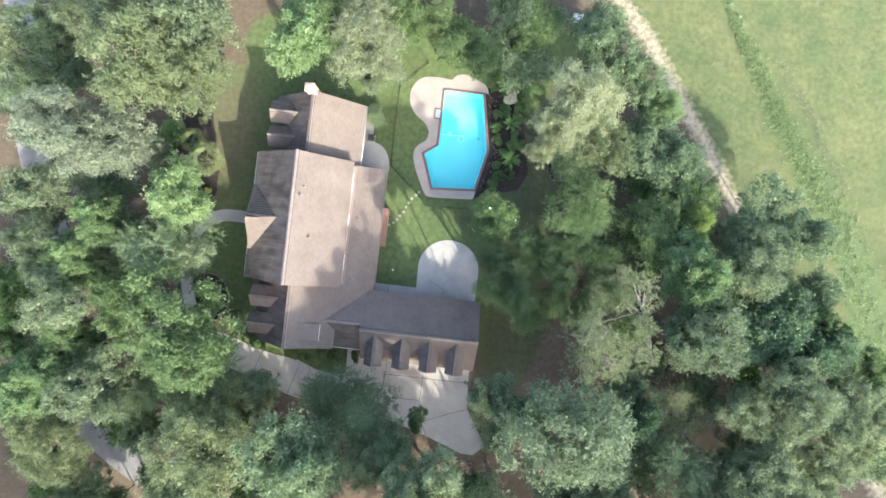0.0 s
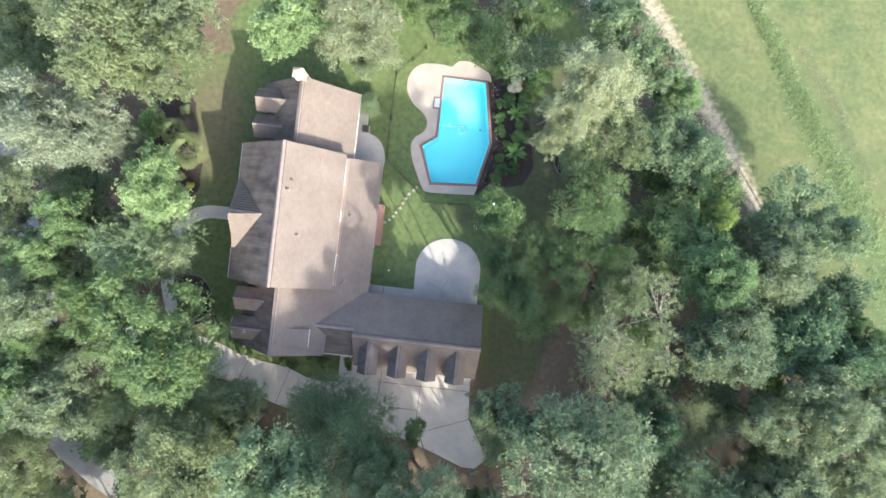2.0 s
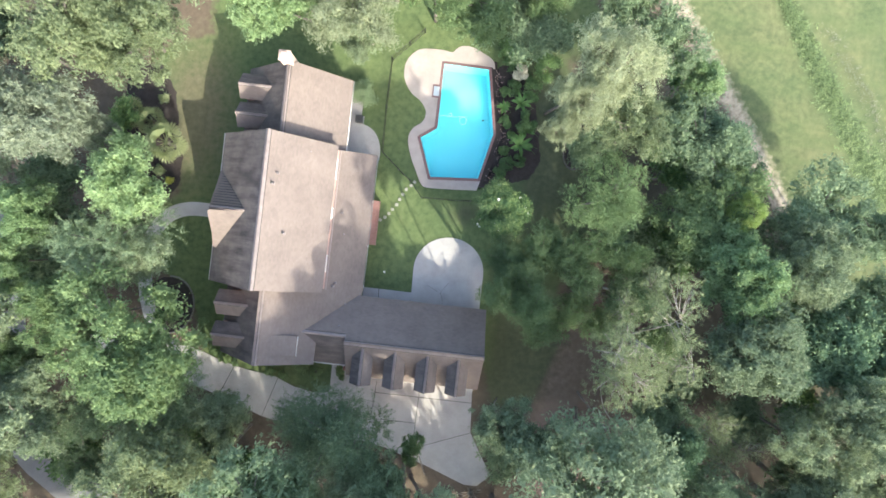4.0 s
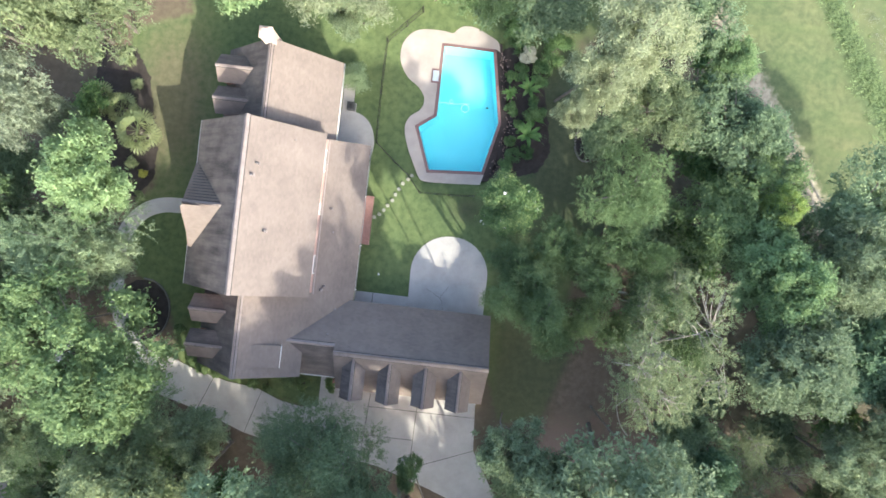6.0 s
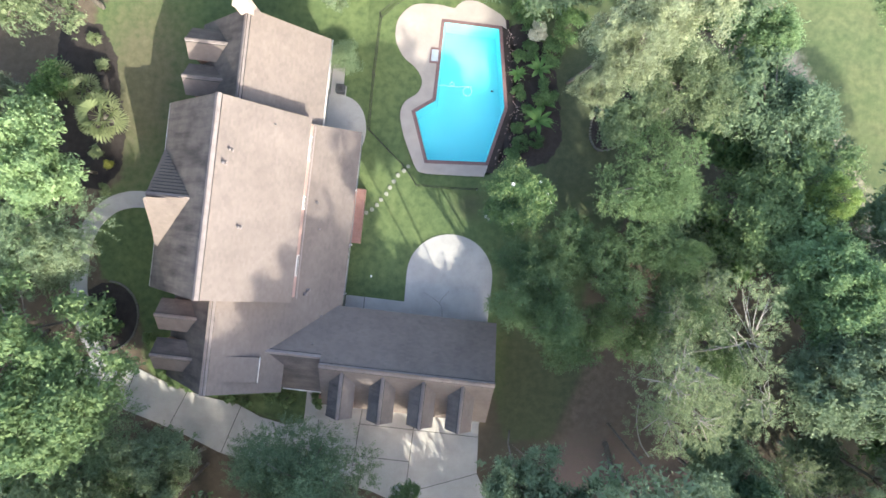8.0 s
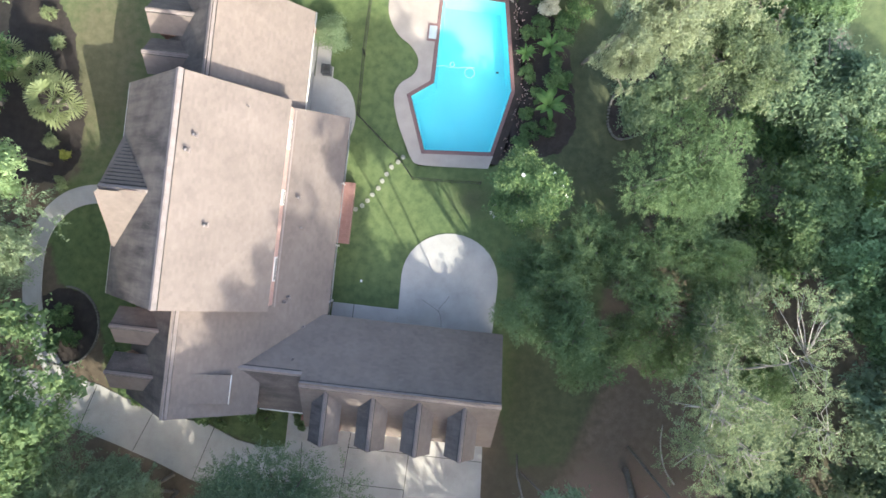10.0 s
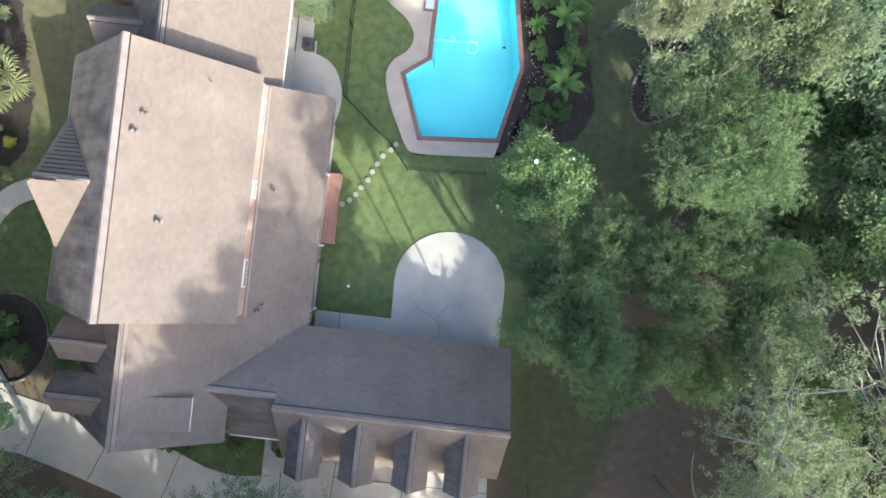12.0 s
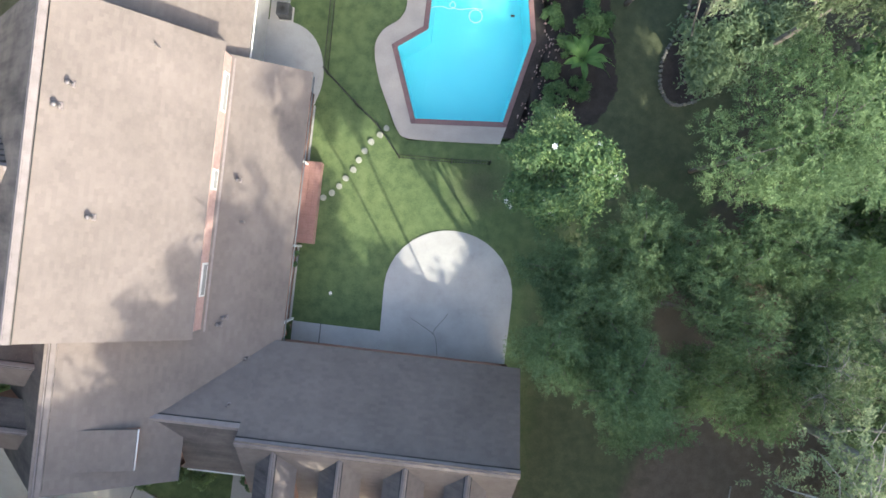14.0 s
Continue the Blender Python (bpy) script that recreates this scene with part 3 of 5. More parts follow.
    if TAB is None:
        TAB = mesh_of("shingle", [(-SW / 2 + 0.004, 0, 0.016), (SW / 2 - 0.004, 0, 0.016), (SW / 2 - 0.004, SH + 0.02, 0.003), (-SW / 2 + 0.004, SH + 0.02, 0.003), (-SW / 2 + 0.004, 0, -0.005), (SW / 2 - 0.004, 0, -0.005)], [(0, 1, 2, 3), (4, 5, 1, 0)])
        TAB.materials.append(SHINGLE)
    vs, fs = [], []
    rot = Matrix((along, up, normal)).transposed()
    rows = int(top / SH)
    for r in range(rows + 1):
        t = r * SH
        h = min(t + SH * 0.5, top - 0.001)
        cut = []
        for (s0, t0), (s1, t1) in zip(flat, flat[1:] + flat[:1]):
            if (t0 > h) != (t1 > h):
                cut.append(s0 + (s1 - s0) * (h - t0) / (t1 - t0))
        if len(cut) < 2:
            continue
        first, last = min(cut), max(cut)
        q = first - SW * (0.5 * (r % 2) + random.uniform(0, 0.3))
        while q < last:
            s0, s1 = max(q, first), min(q + SW, last)
            q += SW
            if s1 - s0 < 0.02:
                continue
            p = c[0] + along * (s0 + s1) / 2 + up * t + normal * random.uniform(0.0, 0.006)
            if singles and s1 - s0 > SW - 0.001 and singles[0] < p.x < singles[2] and singles[1] < p.y < singles[3]:
                o = part("shingle", TAB, None, plane)
                o.matrix_local = Matrix.Translation(p) @ rot.to_4x4()
                continue
            b, k = len(vs), (s1 - s0) / SW
            for v in TAB.vertices:
                vs.append(p + rot @ Vector((v.co.x * k, v.co.y, v.co.z + (butt if v.co.z > 0.01 else 0))))
            fs += [(b, b + 1, b + 2, b + 3), (b + 4, b + 5, b + 1, b)]
    if vs:
        ob = part("roof_covering", mesh_of("roof_covering", vs, fs), mat or SHINGLE, plane)
        tagged(ob, kind="stuff")
    return plane


def slope(corners, thick=0.14, singles=None, name="roof", mat=None, butt=0.0):
    """A roof slope with its shingles."""
    n = (Vector(corners[1]) - Vector(corners[0])).cross(Vector(corners[-1]) - Vector(corners[0])).normalized()
    if n.z < 0:
        n = -n
    ob = hpart(name, prism([tuple(Vector(c) - n * 0.006) for c in corners], -n * thick), SHINGLE)
    return shingles(ob, corners, singles, mat, butt)


def cap_mesh(width, length):
    """One folded ridge cap, lying along y."""
    w, d, vs = width, width * 0.8, []
    for y, e in ((0, 0.016), (length, 0.0)):
        vs += [(-w, y, e - d), (0, y, e), (w, y, e - d), (-w, y, e - d - 0.05), (w, y, e - d - 0.05)]
    return mesh_of("ridge_cap", vs, [(0, 1, 6, 5), (1, 2, 7, 6), (3, 0, 5, 8), (2, 4, 9, 7), (0, 3, 4, 2, 1)])


CAPS = {}


def ridge(a, b, width=0.17):
    """A ridge board with folded caps, each one a piece."""
    a, b = Vector(a), Vector(b)
    d = (b - a).normalized()
    n = max(2, round((b - a).length / 0.28))
    if width not in CAPS:
        CAPS[width] = cap_mesh(width, 0.3)
        CAPS[width].materials.append(CAP)
    board = hpart("ridge", tubes([[(a + Vector((0, 0, 0.01)), 0.03), (b + Vector((0, 0, 0.01)), 0.03)]], 5), CAP, "pale ridge line")
    turn = math.degrees(math.atan2(d.y, d.x)) - 90
    # a thin dark bar along each side of the caps
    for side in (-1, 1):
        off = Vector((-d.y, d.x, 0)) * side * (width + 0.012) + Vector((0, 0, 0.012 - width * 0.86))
        part("vent_slot", tubes([[(a + off, 0.022), (b + off, 0.022)]], 5), DARKGRILLE, board, "dark line beside the ridge caps")
    for i in range(n):
        p = a.lerp(b, i / n)
        part("ridge_cap", CAPS[width], None, board).matrix_local = pose(p.x, p.y, p.z + 0.06 + random.uniform(0, 0.008), 0, random.uniform(-1, 1), turn + random.uniform(-0.6, 0.6))
    return board


def gutter(a, b, r=0.028, mat=None):
    return hpart("gutter", tubes([[(a, r), (b, r)]], 8), mat or TRIM, "" if mat else "white gutter")


def gable_wall(outline, axis_name, at, thick):
    """An upright wall of that outline in (s, z), thick along its own axis."""
    if axis_name == "v":
        return prism([(s, at, z) for s, z in outline], (0, thick, 0))
    return prism([(at, s, z) for s, z in outline], (thick, 0, 0))


# main block
RU, RZ, MV0, MV1 = -12.93, 9.0, -4.6, 6.62
MW, ME, MZ, MEZ = -17.45, -8.78, 4.78, 4.98
slope([(ME, MV0, MEZ), (ME, MV1, MEZ), (RU, MV1, RZ), (RU, MV0, RZ)], singles=(-11.6, 1.0, -10.2, 4.0))
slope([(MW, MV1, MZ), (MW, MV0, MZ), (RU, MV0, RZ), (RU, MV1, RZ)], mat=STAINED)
ridge((RU, MV0, RZ), (RU, MV1, RZ))
for at, th in ((MV0 + 0.3, 0.25), (MV1 - 0.3, -0.25)):
    hpart("wall", gable_wall([(MW + 0.4, 0), (ME - 0.1, 0), (ME - 0.1, MEZ - 0.12), (RU, RZ - 0.25), (MW + 0.4, MZ + 0.15)], "v", at, th), BRICKWALL)
hpart("wall", box((MW + 0.4, MV0 + 0.3, 0), (MW + 0.65, MV1 - 0.3, MZ + 0.1)), BRICKWALL)
hpart("wall", box((ME - 0.3, MV0 + 0.3, 0), (ME - 0.02, MV1 - 0.3, MEZ - 0.14)), PINKWALL, "pale pinkish upper wall")
gutter((MW - 0.05, MV0, MZ - 0.08), (MW - 0.05, MV1, MZ - 0.08))

# long low slope behind the main block, running on into the south part
CU, CZ = -12.75, 6.97
PITCH = 0.705
EAVE_U = -6.1
low = lambda u: CZ - PITCH * (u - CU)
slope([(EAVE_U, -7.6, low(EAVE_U)), (EAVE_U, 6.6, low(EAVE_U)), (-8.98, 6.4, low(-8.98)), (-8.98, -7.6, low(-8.98))])
hpart("flashing", prism([(-8.72, -4.4, low(-8.72) + 0.03), (-8.72, 6.3, low(-8.72) + 0.03), (-8.66, 6.3, low(-8.66) + 0.03), (-8.66, -4.4, low(-8.66) + 0.03)], (0, 0, -0.05)), FLASH, "dull metal flashing along the upper wall")
gutter((EAVE_U + 0.06, -4.8, low(EAVE_U) - 0.06), (EAVE_U + 0.06, 6.42, low(EAVE_U) - 0.06), mat=GREYMETAL)
hpart("wall", box((EAVE_U - 0.65, -4.9, 0), (EAVE_U - 0.4, 6.2, low(EAVE_U) + 0.1)), BRICKWALL)
hpart("wall", gable_wall([(-8.6, 0), (EAVE_U - 0.4, 0), (EAVE_U - 0.4, low(EAVE_U - 0.4) - 0.16), (-8.6, low(-8.6) - 0.16)], "v", 6.2, -0.25), BRICKWALL)

# south part
CV0 = -10.2
slope([(-8.95, CV0, low(-8.95)), (-8.95, -4.5, low(-8.95)), (CU, -4.5, CZ), (CU, CV0, CZ)])
CW = -16.5
WZ = 3.3
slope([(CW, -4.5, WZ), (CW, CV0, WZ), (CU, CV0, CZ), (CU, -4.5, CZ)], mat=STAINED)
ridge((CU, CV0, CZ), (CU, -4.4, CZ))
hpart("wall", gable_wall([(CW + 0.35, 0), (-9.2, 0), (-9.2, low(-9.2) - 0.16), (CU, CZ - 0.25), (CW + 0.35, WZ + 0.15)], "v", CV0 + 0.25, 0.25), BRICKWALL)
hpart("wall", box((CW + 0.35, CV0 + 0.3, 0), (CW + 0.6, -4.3, WZ + 0.1)), BRICKWALL)
hpart("wall", box((-9.45, CV0 + 0.3, 0), (-9.2, -4.9, low(-9.2) - 0.18)), BRICKWALL)

# low-pitched box dormer on the south part
slope([(-10.1, -9.45, 5.62), (-10.1, -7.95, 5.62), (-11.95, -7.95, 6.38), (-11.95, -9.45, 6.38)], 0.12)
hpart("dormer_wall", gable_wall([(-11.6, 5.9), (-10.2, 5.0), (-10.2, 5.52), (-11.6, 6.1)], "v", -9.3, 1.3), BRICKWALL)
gutter((-10.08, -9.45, 5.57), (-10.08, -7.95, 5.57), 0.03)

# north part
NU, NZ, NV1 = -12.6, 7.1, 12.05
NE, NEZ = -8.5, 3.25
slope([(NE, 6.3, NEZ), (NE, NV1, NEZ), (NU, NV1, NZ), (NU, 6.3, NZ)])
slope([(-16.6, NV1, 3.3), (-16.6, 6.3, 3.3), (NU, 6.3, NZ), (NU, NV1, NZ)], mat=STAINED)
ridge((NU, 6.6, NZ), (NU, NV1, NZ))
hpart("wall", gable_wall([(-16.2, 0), (NE - 0.35, 0), (NE - 0.35, NEZ + 0.1), (NU, NZ - 0.25), (-16.2, 3.45)], "v", NV1 - 0.25, -0.25), BRICKWALL)
hpart("wall", box((NE - 0.75, 6.3, 0), (NE - 0.5, NV1 - 0.3, NEZ + 0.2)), CONCRETE, "pale plastered wall")
hpart("wall", box((-16.2, 6.3, 0), (-15.95, NV1 - 0.3, 3.4)), BRICKWALL)
gutter((NE + 0.05, 6.5, NEZ - 0.06), (NE + 0.05, NV1, NEZ - 0.06))

# entry gable
GT, GI, GV, GZ, GIZ = -17.15, -14.35, 0.9, 7.1, 7.65
slope([(GT, GV + 3.0, 4.75), (MW, GV + 3.0, 4.75), (GI, GV, GIZ), (GT, GV, GZ)], butt=0.045)
slope([(MW, GV - 3.4, 4.75), (GT, GV - 3.4, 4.75), (GT, GV, GZ), (GI, GV, GIZ)])
for k in range(1, 15):
    s = k / 15
    v, z = GV + 3.0 * (1 - s), 4.75 + (GZ - 4.75) * s + 0.03
    hpart("course_edge", tubes([[((GT, v, z), 0.02), ((MW + (GI - MW) * s, v, z + (GIZ - GZ) * s), 0.02)]], 4), DARKGRILLE, "dark raised course edge")
ridge((GT, GV, GZ), (GI + 0.1, GV, GIZ), 0.14)
hpart("wall", gable_wall([(GV - 2.9, 0), (GV + 2.5, 0), (GV + 2.5, 4.9), (GV, GZ - 0.25), (GV - 2.9, 4.9)], "u", GT + 0.25, 0.25), BRICKWALL)

# chimney
bm = box((-13.05, 11.7, 0), (-12.3, 12.35, 8.0))
add_box(bm, (-13.1, 11.65, 8.0), (-12.25, 12.4, 8.14), 0.02)
add_box(bm, (-12.9, 11.85, 8.14), (-12.45, 12.2, 8.36), 0.02)
hpart("chimney", bm, CHIMNEY, "pale brick chimney")

# garage
FV, FZ, FE, FW = -8.1, 5.35, 3.95, -6.65
FN, FS, FEZ = -4.72, -11.15, 2.45
FP = (FZ - FEZ) / (FN - FV)
UV = -7.66
UZ = FEZ + FP * (FN - UV)
slope([(FE, FN, FEZ), (FW, FN, FEZ), (FW, FV, FZ), (FE, FV, FZ)])
slope([(FW, FN, FEZ), (-10.6, FN, FEZ), (-10.6, UV, UZ), (FW, UV, UZ)])
slope([(FW, FS, FEZ), (FE, FS, FEZ), (FE, FV, FZ), (FW, FV, FZ)])
ridge((FW, FV, FZ), (FE, FV, FZ))
for at, th in ((FE - 0.3, -0.25),):
    hpart("wall", gable_wall([(FS + 0.35, 0), (FN - 0.35, 0), (FN - 0.35, FEZ + 0.1), (FV, FZ - 0.22), (FS + 0.35, FEZ + 0.1)], "u", at, th), BRICKWALL)
hpart("wall", box((-6.6, FN - 0.6, 0), (FE - 0.3, FN - 0.35, FEZ + 0.1)), BRICKWALL)
hpart("wall", box((-6.9, FS + 0.35, 0), (FE - 0.3, FS + 0.6, FEZ + 0.1)), BRICKWALL)
# joining roof between the south part and the garage
slope([(-9.4, -10.25, 2.9), (FW, -10.25, 2.9), (FW, UV, UZ), (-10.5, UV, UZ)], mat=STAINED)
ridge((-10.55, UV, UZ), (FW, UV, UZ), 0.14)
hpart("wall", gable_wall([(-10.1, 0), (FN - 0.6, 0), (FN - 0.6, 2.6), (UV, UZ - 0.2), (-10.1, 2.95)], "u", FW - 0.15, -0.2), BRICKWALL)
hpart("wall", box((-9.2, -10.0, 0), (FW - 0.35, -9.75, 2.95)), BRICKWALL)
gutter((-9.2, -10.3, 2.84), (FW, -10.3, 2.84), 0.05)


def gabled_dormer(tip, back, half, rise, toward):
    """A dormer with a little gabled roof. toward: 'u' when its ridge runs along x, 'v' along y."""
    (tu, tv, tz), z0 = tip, tip[2] - rise
    if toward == "u":
        a = [(tu, tv + half, z0), (back, tv + half, z0), (back, tv, tz), (tu, tv, tz)]
        b = [(back, tv - half, z0), (tu, tv - half, z0), (tu, tv, tz), (back, tv, tz)]
        end = (back, tv, tz)
        wall = gable_wall([(tv - half + 0.15, z0 - 2.3), (tv + half - 0.15, z0 - 2.3), (tv + half - 0.15, z0 + 0.05), (tv, tz - 0.15), (tv - half + 0.15, z0 + 0.05)], "u", tu + 0.2, abs(back - tu) - 0.4)
    else:
        a = [(tu - half, back, z0), (tu - half, tv, z0), (tu, tv, tz), (tu, back, tz)]
        b = [(tu + half, tv, z0), (tu + half, back, z0), (tu, back, tz), (tu, tv, tz)]
        end = (tu, back, tz)
        wall = gable_wall([(tu - half + 0.15, z0 - 1.7), (tu + half - 0.15, z0 - 1.7), (tu + half - 0.15, z0 + 0.05), (tu, tz - 0.15), (tu - half + 0.15, z0 + 0.05)], "v", tv + 0.2, abs(back - tv) - 0.4)
    slope(a, 0.1, name="dormer_roof", mat=STAINED)
    slope(b, 0.1, name="dormer_roof")
    ridge(tip, end, 0.11)
    hpart("dormer_wall", wall, BRICKWALL)


for u in (-5.25, -2.75, -0.28, 2.1):
    gabled_dormer((u, -11.3, 5.05), -8.2, 0.8, 0.75, "v")
for v, z in ((-6.1, 5.75), (-8.5, 5.75)):
    gabled_dormer((-16.55, v, z), -13.9, 0.95, 0.8, "u")
for v, z in ((10.3, 5.7), (8.15, 5.6)):
    gabled_dormer((-16.6, v, z), -13.9, 0.95, 0.8, "u")

# vents through the roofs
def vent(u, v, z, r=0.07, h=0.22):
    r *= 0.62
    ob = hpart("roof_vent", tubes([[((u, v, z - 0.15), r * 1.3), ((u, v, z + 0.02), r * 1.25), ((u, v, z + 0.03), r), ((u, v, z + h), r), ((u, v, z + h + 0.01), r * 1.35), ((u, v, z + h + 0.08), r * 1.2)]], 10), PIPE, "dark metal vent pipe")
    part("flashing", box((u - r * 1.6, v - r * 1.6, z - 0.06), (u + r * 1.8, v + r * 1.6, z + 0.012), 0.008), FLASH, ob, "pale flashing")


for u, v, r in ((-12.17, 3.73, 0.1), (-12.38, 2.97, 0.12), (-10.42, 5.7, 0.045), (-11.47, -0.42, 0.11)):
    vent(u, v, RZ - (RZ - MEZ) / (RU - ME) * (RU - u), r)
for u, v, r in ((-8.15, 1.64, 0.1), (-7.88, 0.02, 0.06), (-8.1, -3.81, 0.1), (-8.25, -4.09, 0.11), (-7.23, -5.44, 0.08)):
    vent(u, v, low(u), r)
vent(-7.3, -7.0, FEZ + FP * (FN + 7.0), 0.06)

# upper windows over the low slope
for v0, v1 in ((4.1, 5.6), (1.1, 1.9), (-3.0, -1.7)):
    w = hpart("window", box((ME - 0.03, v0, low(ME) + 0.16), (ME + 0.03, v1, MEZ - 0.22)), TRIM, "white-framed upper window")
    part("pane", box((ME + 0.02, v0 + 0.07, low(ME) + 0.22), (ME + 0.036, v1 - 0.07, MEZ - 0.28)), BLIND, w, "pane with a pale blind behind it")

# back stoop of bricks
stoop = thing("brick_stoop", "red brick stoop at the back door", "stoop", (-5.8, 1.25, 0))
base = part("base", box((-0.75, -1.85, 0), (0.1, 1.85, 0.5)), BRICK, stoop)
PAVER = mesh_of("paver", *brick_shape(0.235, 0.115, 0.03))
PAVER.materials.append(BRICK)
for i in range(3):
    for j in range(30):
        o = part("brick", PAVER, None, base)
        o.matrix_local = pose(-0.51 + 0.245 * i, -1.79 + 0.1235 * j, 0.5 + random.uniform(-0.004, 0.004), 0, 0, random.uniform(-0.8, 0.8))
porch = thing("brick_landing", "brown brick landing at the front door", "landing", (-18.2, 0.9, 0))
part("base", box((-1.0, -1.4, 0), (1.4, 1.4, 0.3), 0.03), BRICK, porch)

# ---- garden things ----
for k, (u, v) in enumerate(((-5.56, 1.57), (-5.20, 1.83), (-4.90, 2.17), (-4.64, 2.56), (-4.33, 2.99), (-4.14, 3.46), (-3.92, 3.91), (-3.67, 4.36), (-3.31, 4.72), (-3.04, 5.05))):
    pts = [(0.145 * (1 + 0.1 * random.uniform(-1, 1)) * math.cos(a), 0.145 * (1 + 0.1 * random.uniform(-1, 1)) * math.sin(a)) for a in np.linspace(0, 2 * math.pi, 11)[:-1]]
    o = part("stepping_stone", slab(pts, -0.05, 0.03, 0.015), STONE)
    o.location = (u, v, 0)
    tagged(o, "round pale stepping stone set in the lawn", "stone", "stepping stones")

# ---- trees and shrubs ----
rng = np.random.default_rng(7)


def leaves_mesh(name, centres, radii, count, size, squash=0.7, droop=0.0, narrow=0.5, up=0.5, loose=False, tuft=1):
    """Single leaves round clump centres, most of them on the clumps' upper and outer sides."""
    w = radii ** 2
    core = int(count * 0.16)
    pick = rng.choice(len(centres), count, p=w / w.sum())
    d = rng.normal(size=(count, 3))
    d /= np.linalg.norm(d, axis=1)[:, None]
    d[:, 2] = np.where(d[:, 2] < -0.25, -d[:, 2], d[:, 2])
    r = radii[pick] * (0.4 + 0.75 * rng.random(count) ** 0.7)
    if loose:
        r = radii[pick] * 1.3 * rng.random(count) ** 0.4
    r[:core] *= 0.55
    p = centres[pick] + d * r[:, None] * (1, 1, squash)
    if tuft > 1:
        # the leaves past the core sit in little bunches at the twigs' ends
        mate = core + (np.arange(count - core) // tuft) * tuft
        p[core:] = p[mate] + rng.normal(size=(count - core, 3)) * size * (0.75, 0.75, 0.5)
    n = d * (0.45 if tuft > 1 else 0.75) + rng.normal(size=(count, 3)) * 0.36 + (0, 0, up)
    n /= np.linalg.norm(n, axis=1)[:, None]
    t = np.cross(n, rng.normal(size=(count, 3)))
    t /= np.linalg.norm(t, axis=1)[:, None]
    t[:, 2] -= droop
    b = np.cross(n, t)
    s = size * (0.65 + 0.7 * rng.random(count))[:, None]
    s[:core] *= 2.0
    v = np.stack([p - t * s * 0.5 + n * s * 0.05, p + b * s * narrow * 0.55 + t * s * 0.1, p + t * s * 0.5 - b * s * narrow * 0.4], 1).reshape(-1, 3)
    me = bpy.data.meshes.new(name)
    me.vertices.add(len(v))
    me.vertices.foreach_set("co", v.astype(np.float32).ravel())
    me.loops.add(count * 3)
    me.loops.foreach_set("vertex_index", np.arange(count * 3, dtype=np.int32))
    me.polygons.add(count)
    me.polygons.foreach_set("loop_start", np.arange(0, count * 3, 3, dtype=np.int32))
    me.update()
    return me


def sprays_mesh(name, centres, radii, twigs, per, leaf, reach, tilt=0.45):
    """Leaves in rows along fine outward twigs, for a feathery crown."""
    w = radii ** 2
    pick = rng.choice(len(centres), twigs, p=w / w.sum())
    d = rng.normal(size=(twigs, 3)) * (1, 1, 0.75)
    d /= np.linalg.norm(d, axis=1)[:, None]
    start = centres[pick] + d * radii[pick][:, None] * rng.random(twigs)[:, None] ** 0.5
    way = d * (1, 1, 0.5) + rng.normal(size=(twigs, 3)) * 0.35 + (0, 0, 0.12)
    way /= np.linalg.norm(way, axis=1)[:, None]
    side = np.cross(way, (0, 0, 1.0))
    side /= np.linalg.norm(side, axis=1)[:, None] + 1e-6
    lens = reach * rng.uniform(0.6, 1.2, twigs)
    k = np.arange(per)
    s = (k // 2 + 0.6) / (per / 2)
    hand = np.where(k % 2, 1.0, -1.0)
    p = start[:, None] + way[:, None] * (lens[:, None] * s)[..., None] - np.array((0, 0, 1.0)) * (0.22 * lens[:, None] * s ** 2)[..., None]
    t = side[:, None] * hand[None, :, None] * 0.85 + way[:, None] * 0.65 + rng.normal(size=(twigs, per, 3)) * 0.22
    t /= np.linalg.norm(t, axis=2)[..., None]
    n = np.array((0, 0, 1.0)) + rng.normal(size=(twigs, per, 3)) * tilt
    b = np.cross(n, t)
    b /= np.linalg.norm(b, axis=2)[..., None]
    size = leaf * rng.uniform(0.7, 1.25, (twigs, per))[..., None] * (1 - 0.35 * s)[None, :, None]
    v = np.stack([p - b * size * 0.12, p + t * size * 0.45 + b * size * 0.3, p + t * size], 2).reshape(-1, 3)
    count = twigs * per
    me = bpy.data.meshes.new(name)
    me.vertices.add(len(v))
    me.vertices.foreach_set("co", v.astype(np.float32).ravel())
    me.loops.add(count * 3)
    me.loops.foreach_set("vertex_index", np.arange(count * 3, dtype=np.int32))
    me.polygons.add(count)
    me.polygons.foreach_set("loop_start", np.arange(0, count * 3, 3, dtype=np.int32))
    me.update()
    return me


def tree(name, label, kind, height, radius, leaves, size, clumps=70, bark=None, sparse=0.0, narrow=0.5, lobes=5, depth=0.6, limbs=9, clump=1.0, spray=0, reach=4.2, tilt=0.45, stout=1.0):
    """A tree: tapered trunk and limbs in one mesh, and a lumpy crown of single leaves."""
    ob = thing(name, label, "tree")
    base = height - radius * 2 * depth
    lobe = [(rng.uniform(0, 2 * math.pi), rng.uniform(0.25, 0.76) * radius, rng.uniform(0.32, 0.56) * radius, rng.uniform(-0.45, 0.25)) for _ in range(lobes)] + [(0, 0, 0.6 * radius, 0.15)]
    cs, rs = [], []
    while len(cs) < clumps:
        a, off, lr, dz = lobe[rng.integers(len(lobe))]
        d = rng.normal(size=3)
        d /= np.linalg.norm(d)
        if d[2] < -0.35:
            continue
        k = rng.uniform(0.55, 1.0) ** 0.5
        c = np.array((math.cos(a) * off, math.sin(a) * off, base + radius * depth * (1 + dz))) + d * lr * k * (1, 1, depth * 1.5)
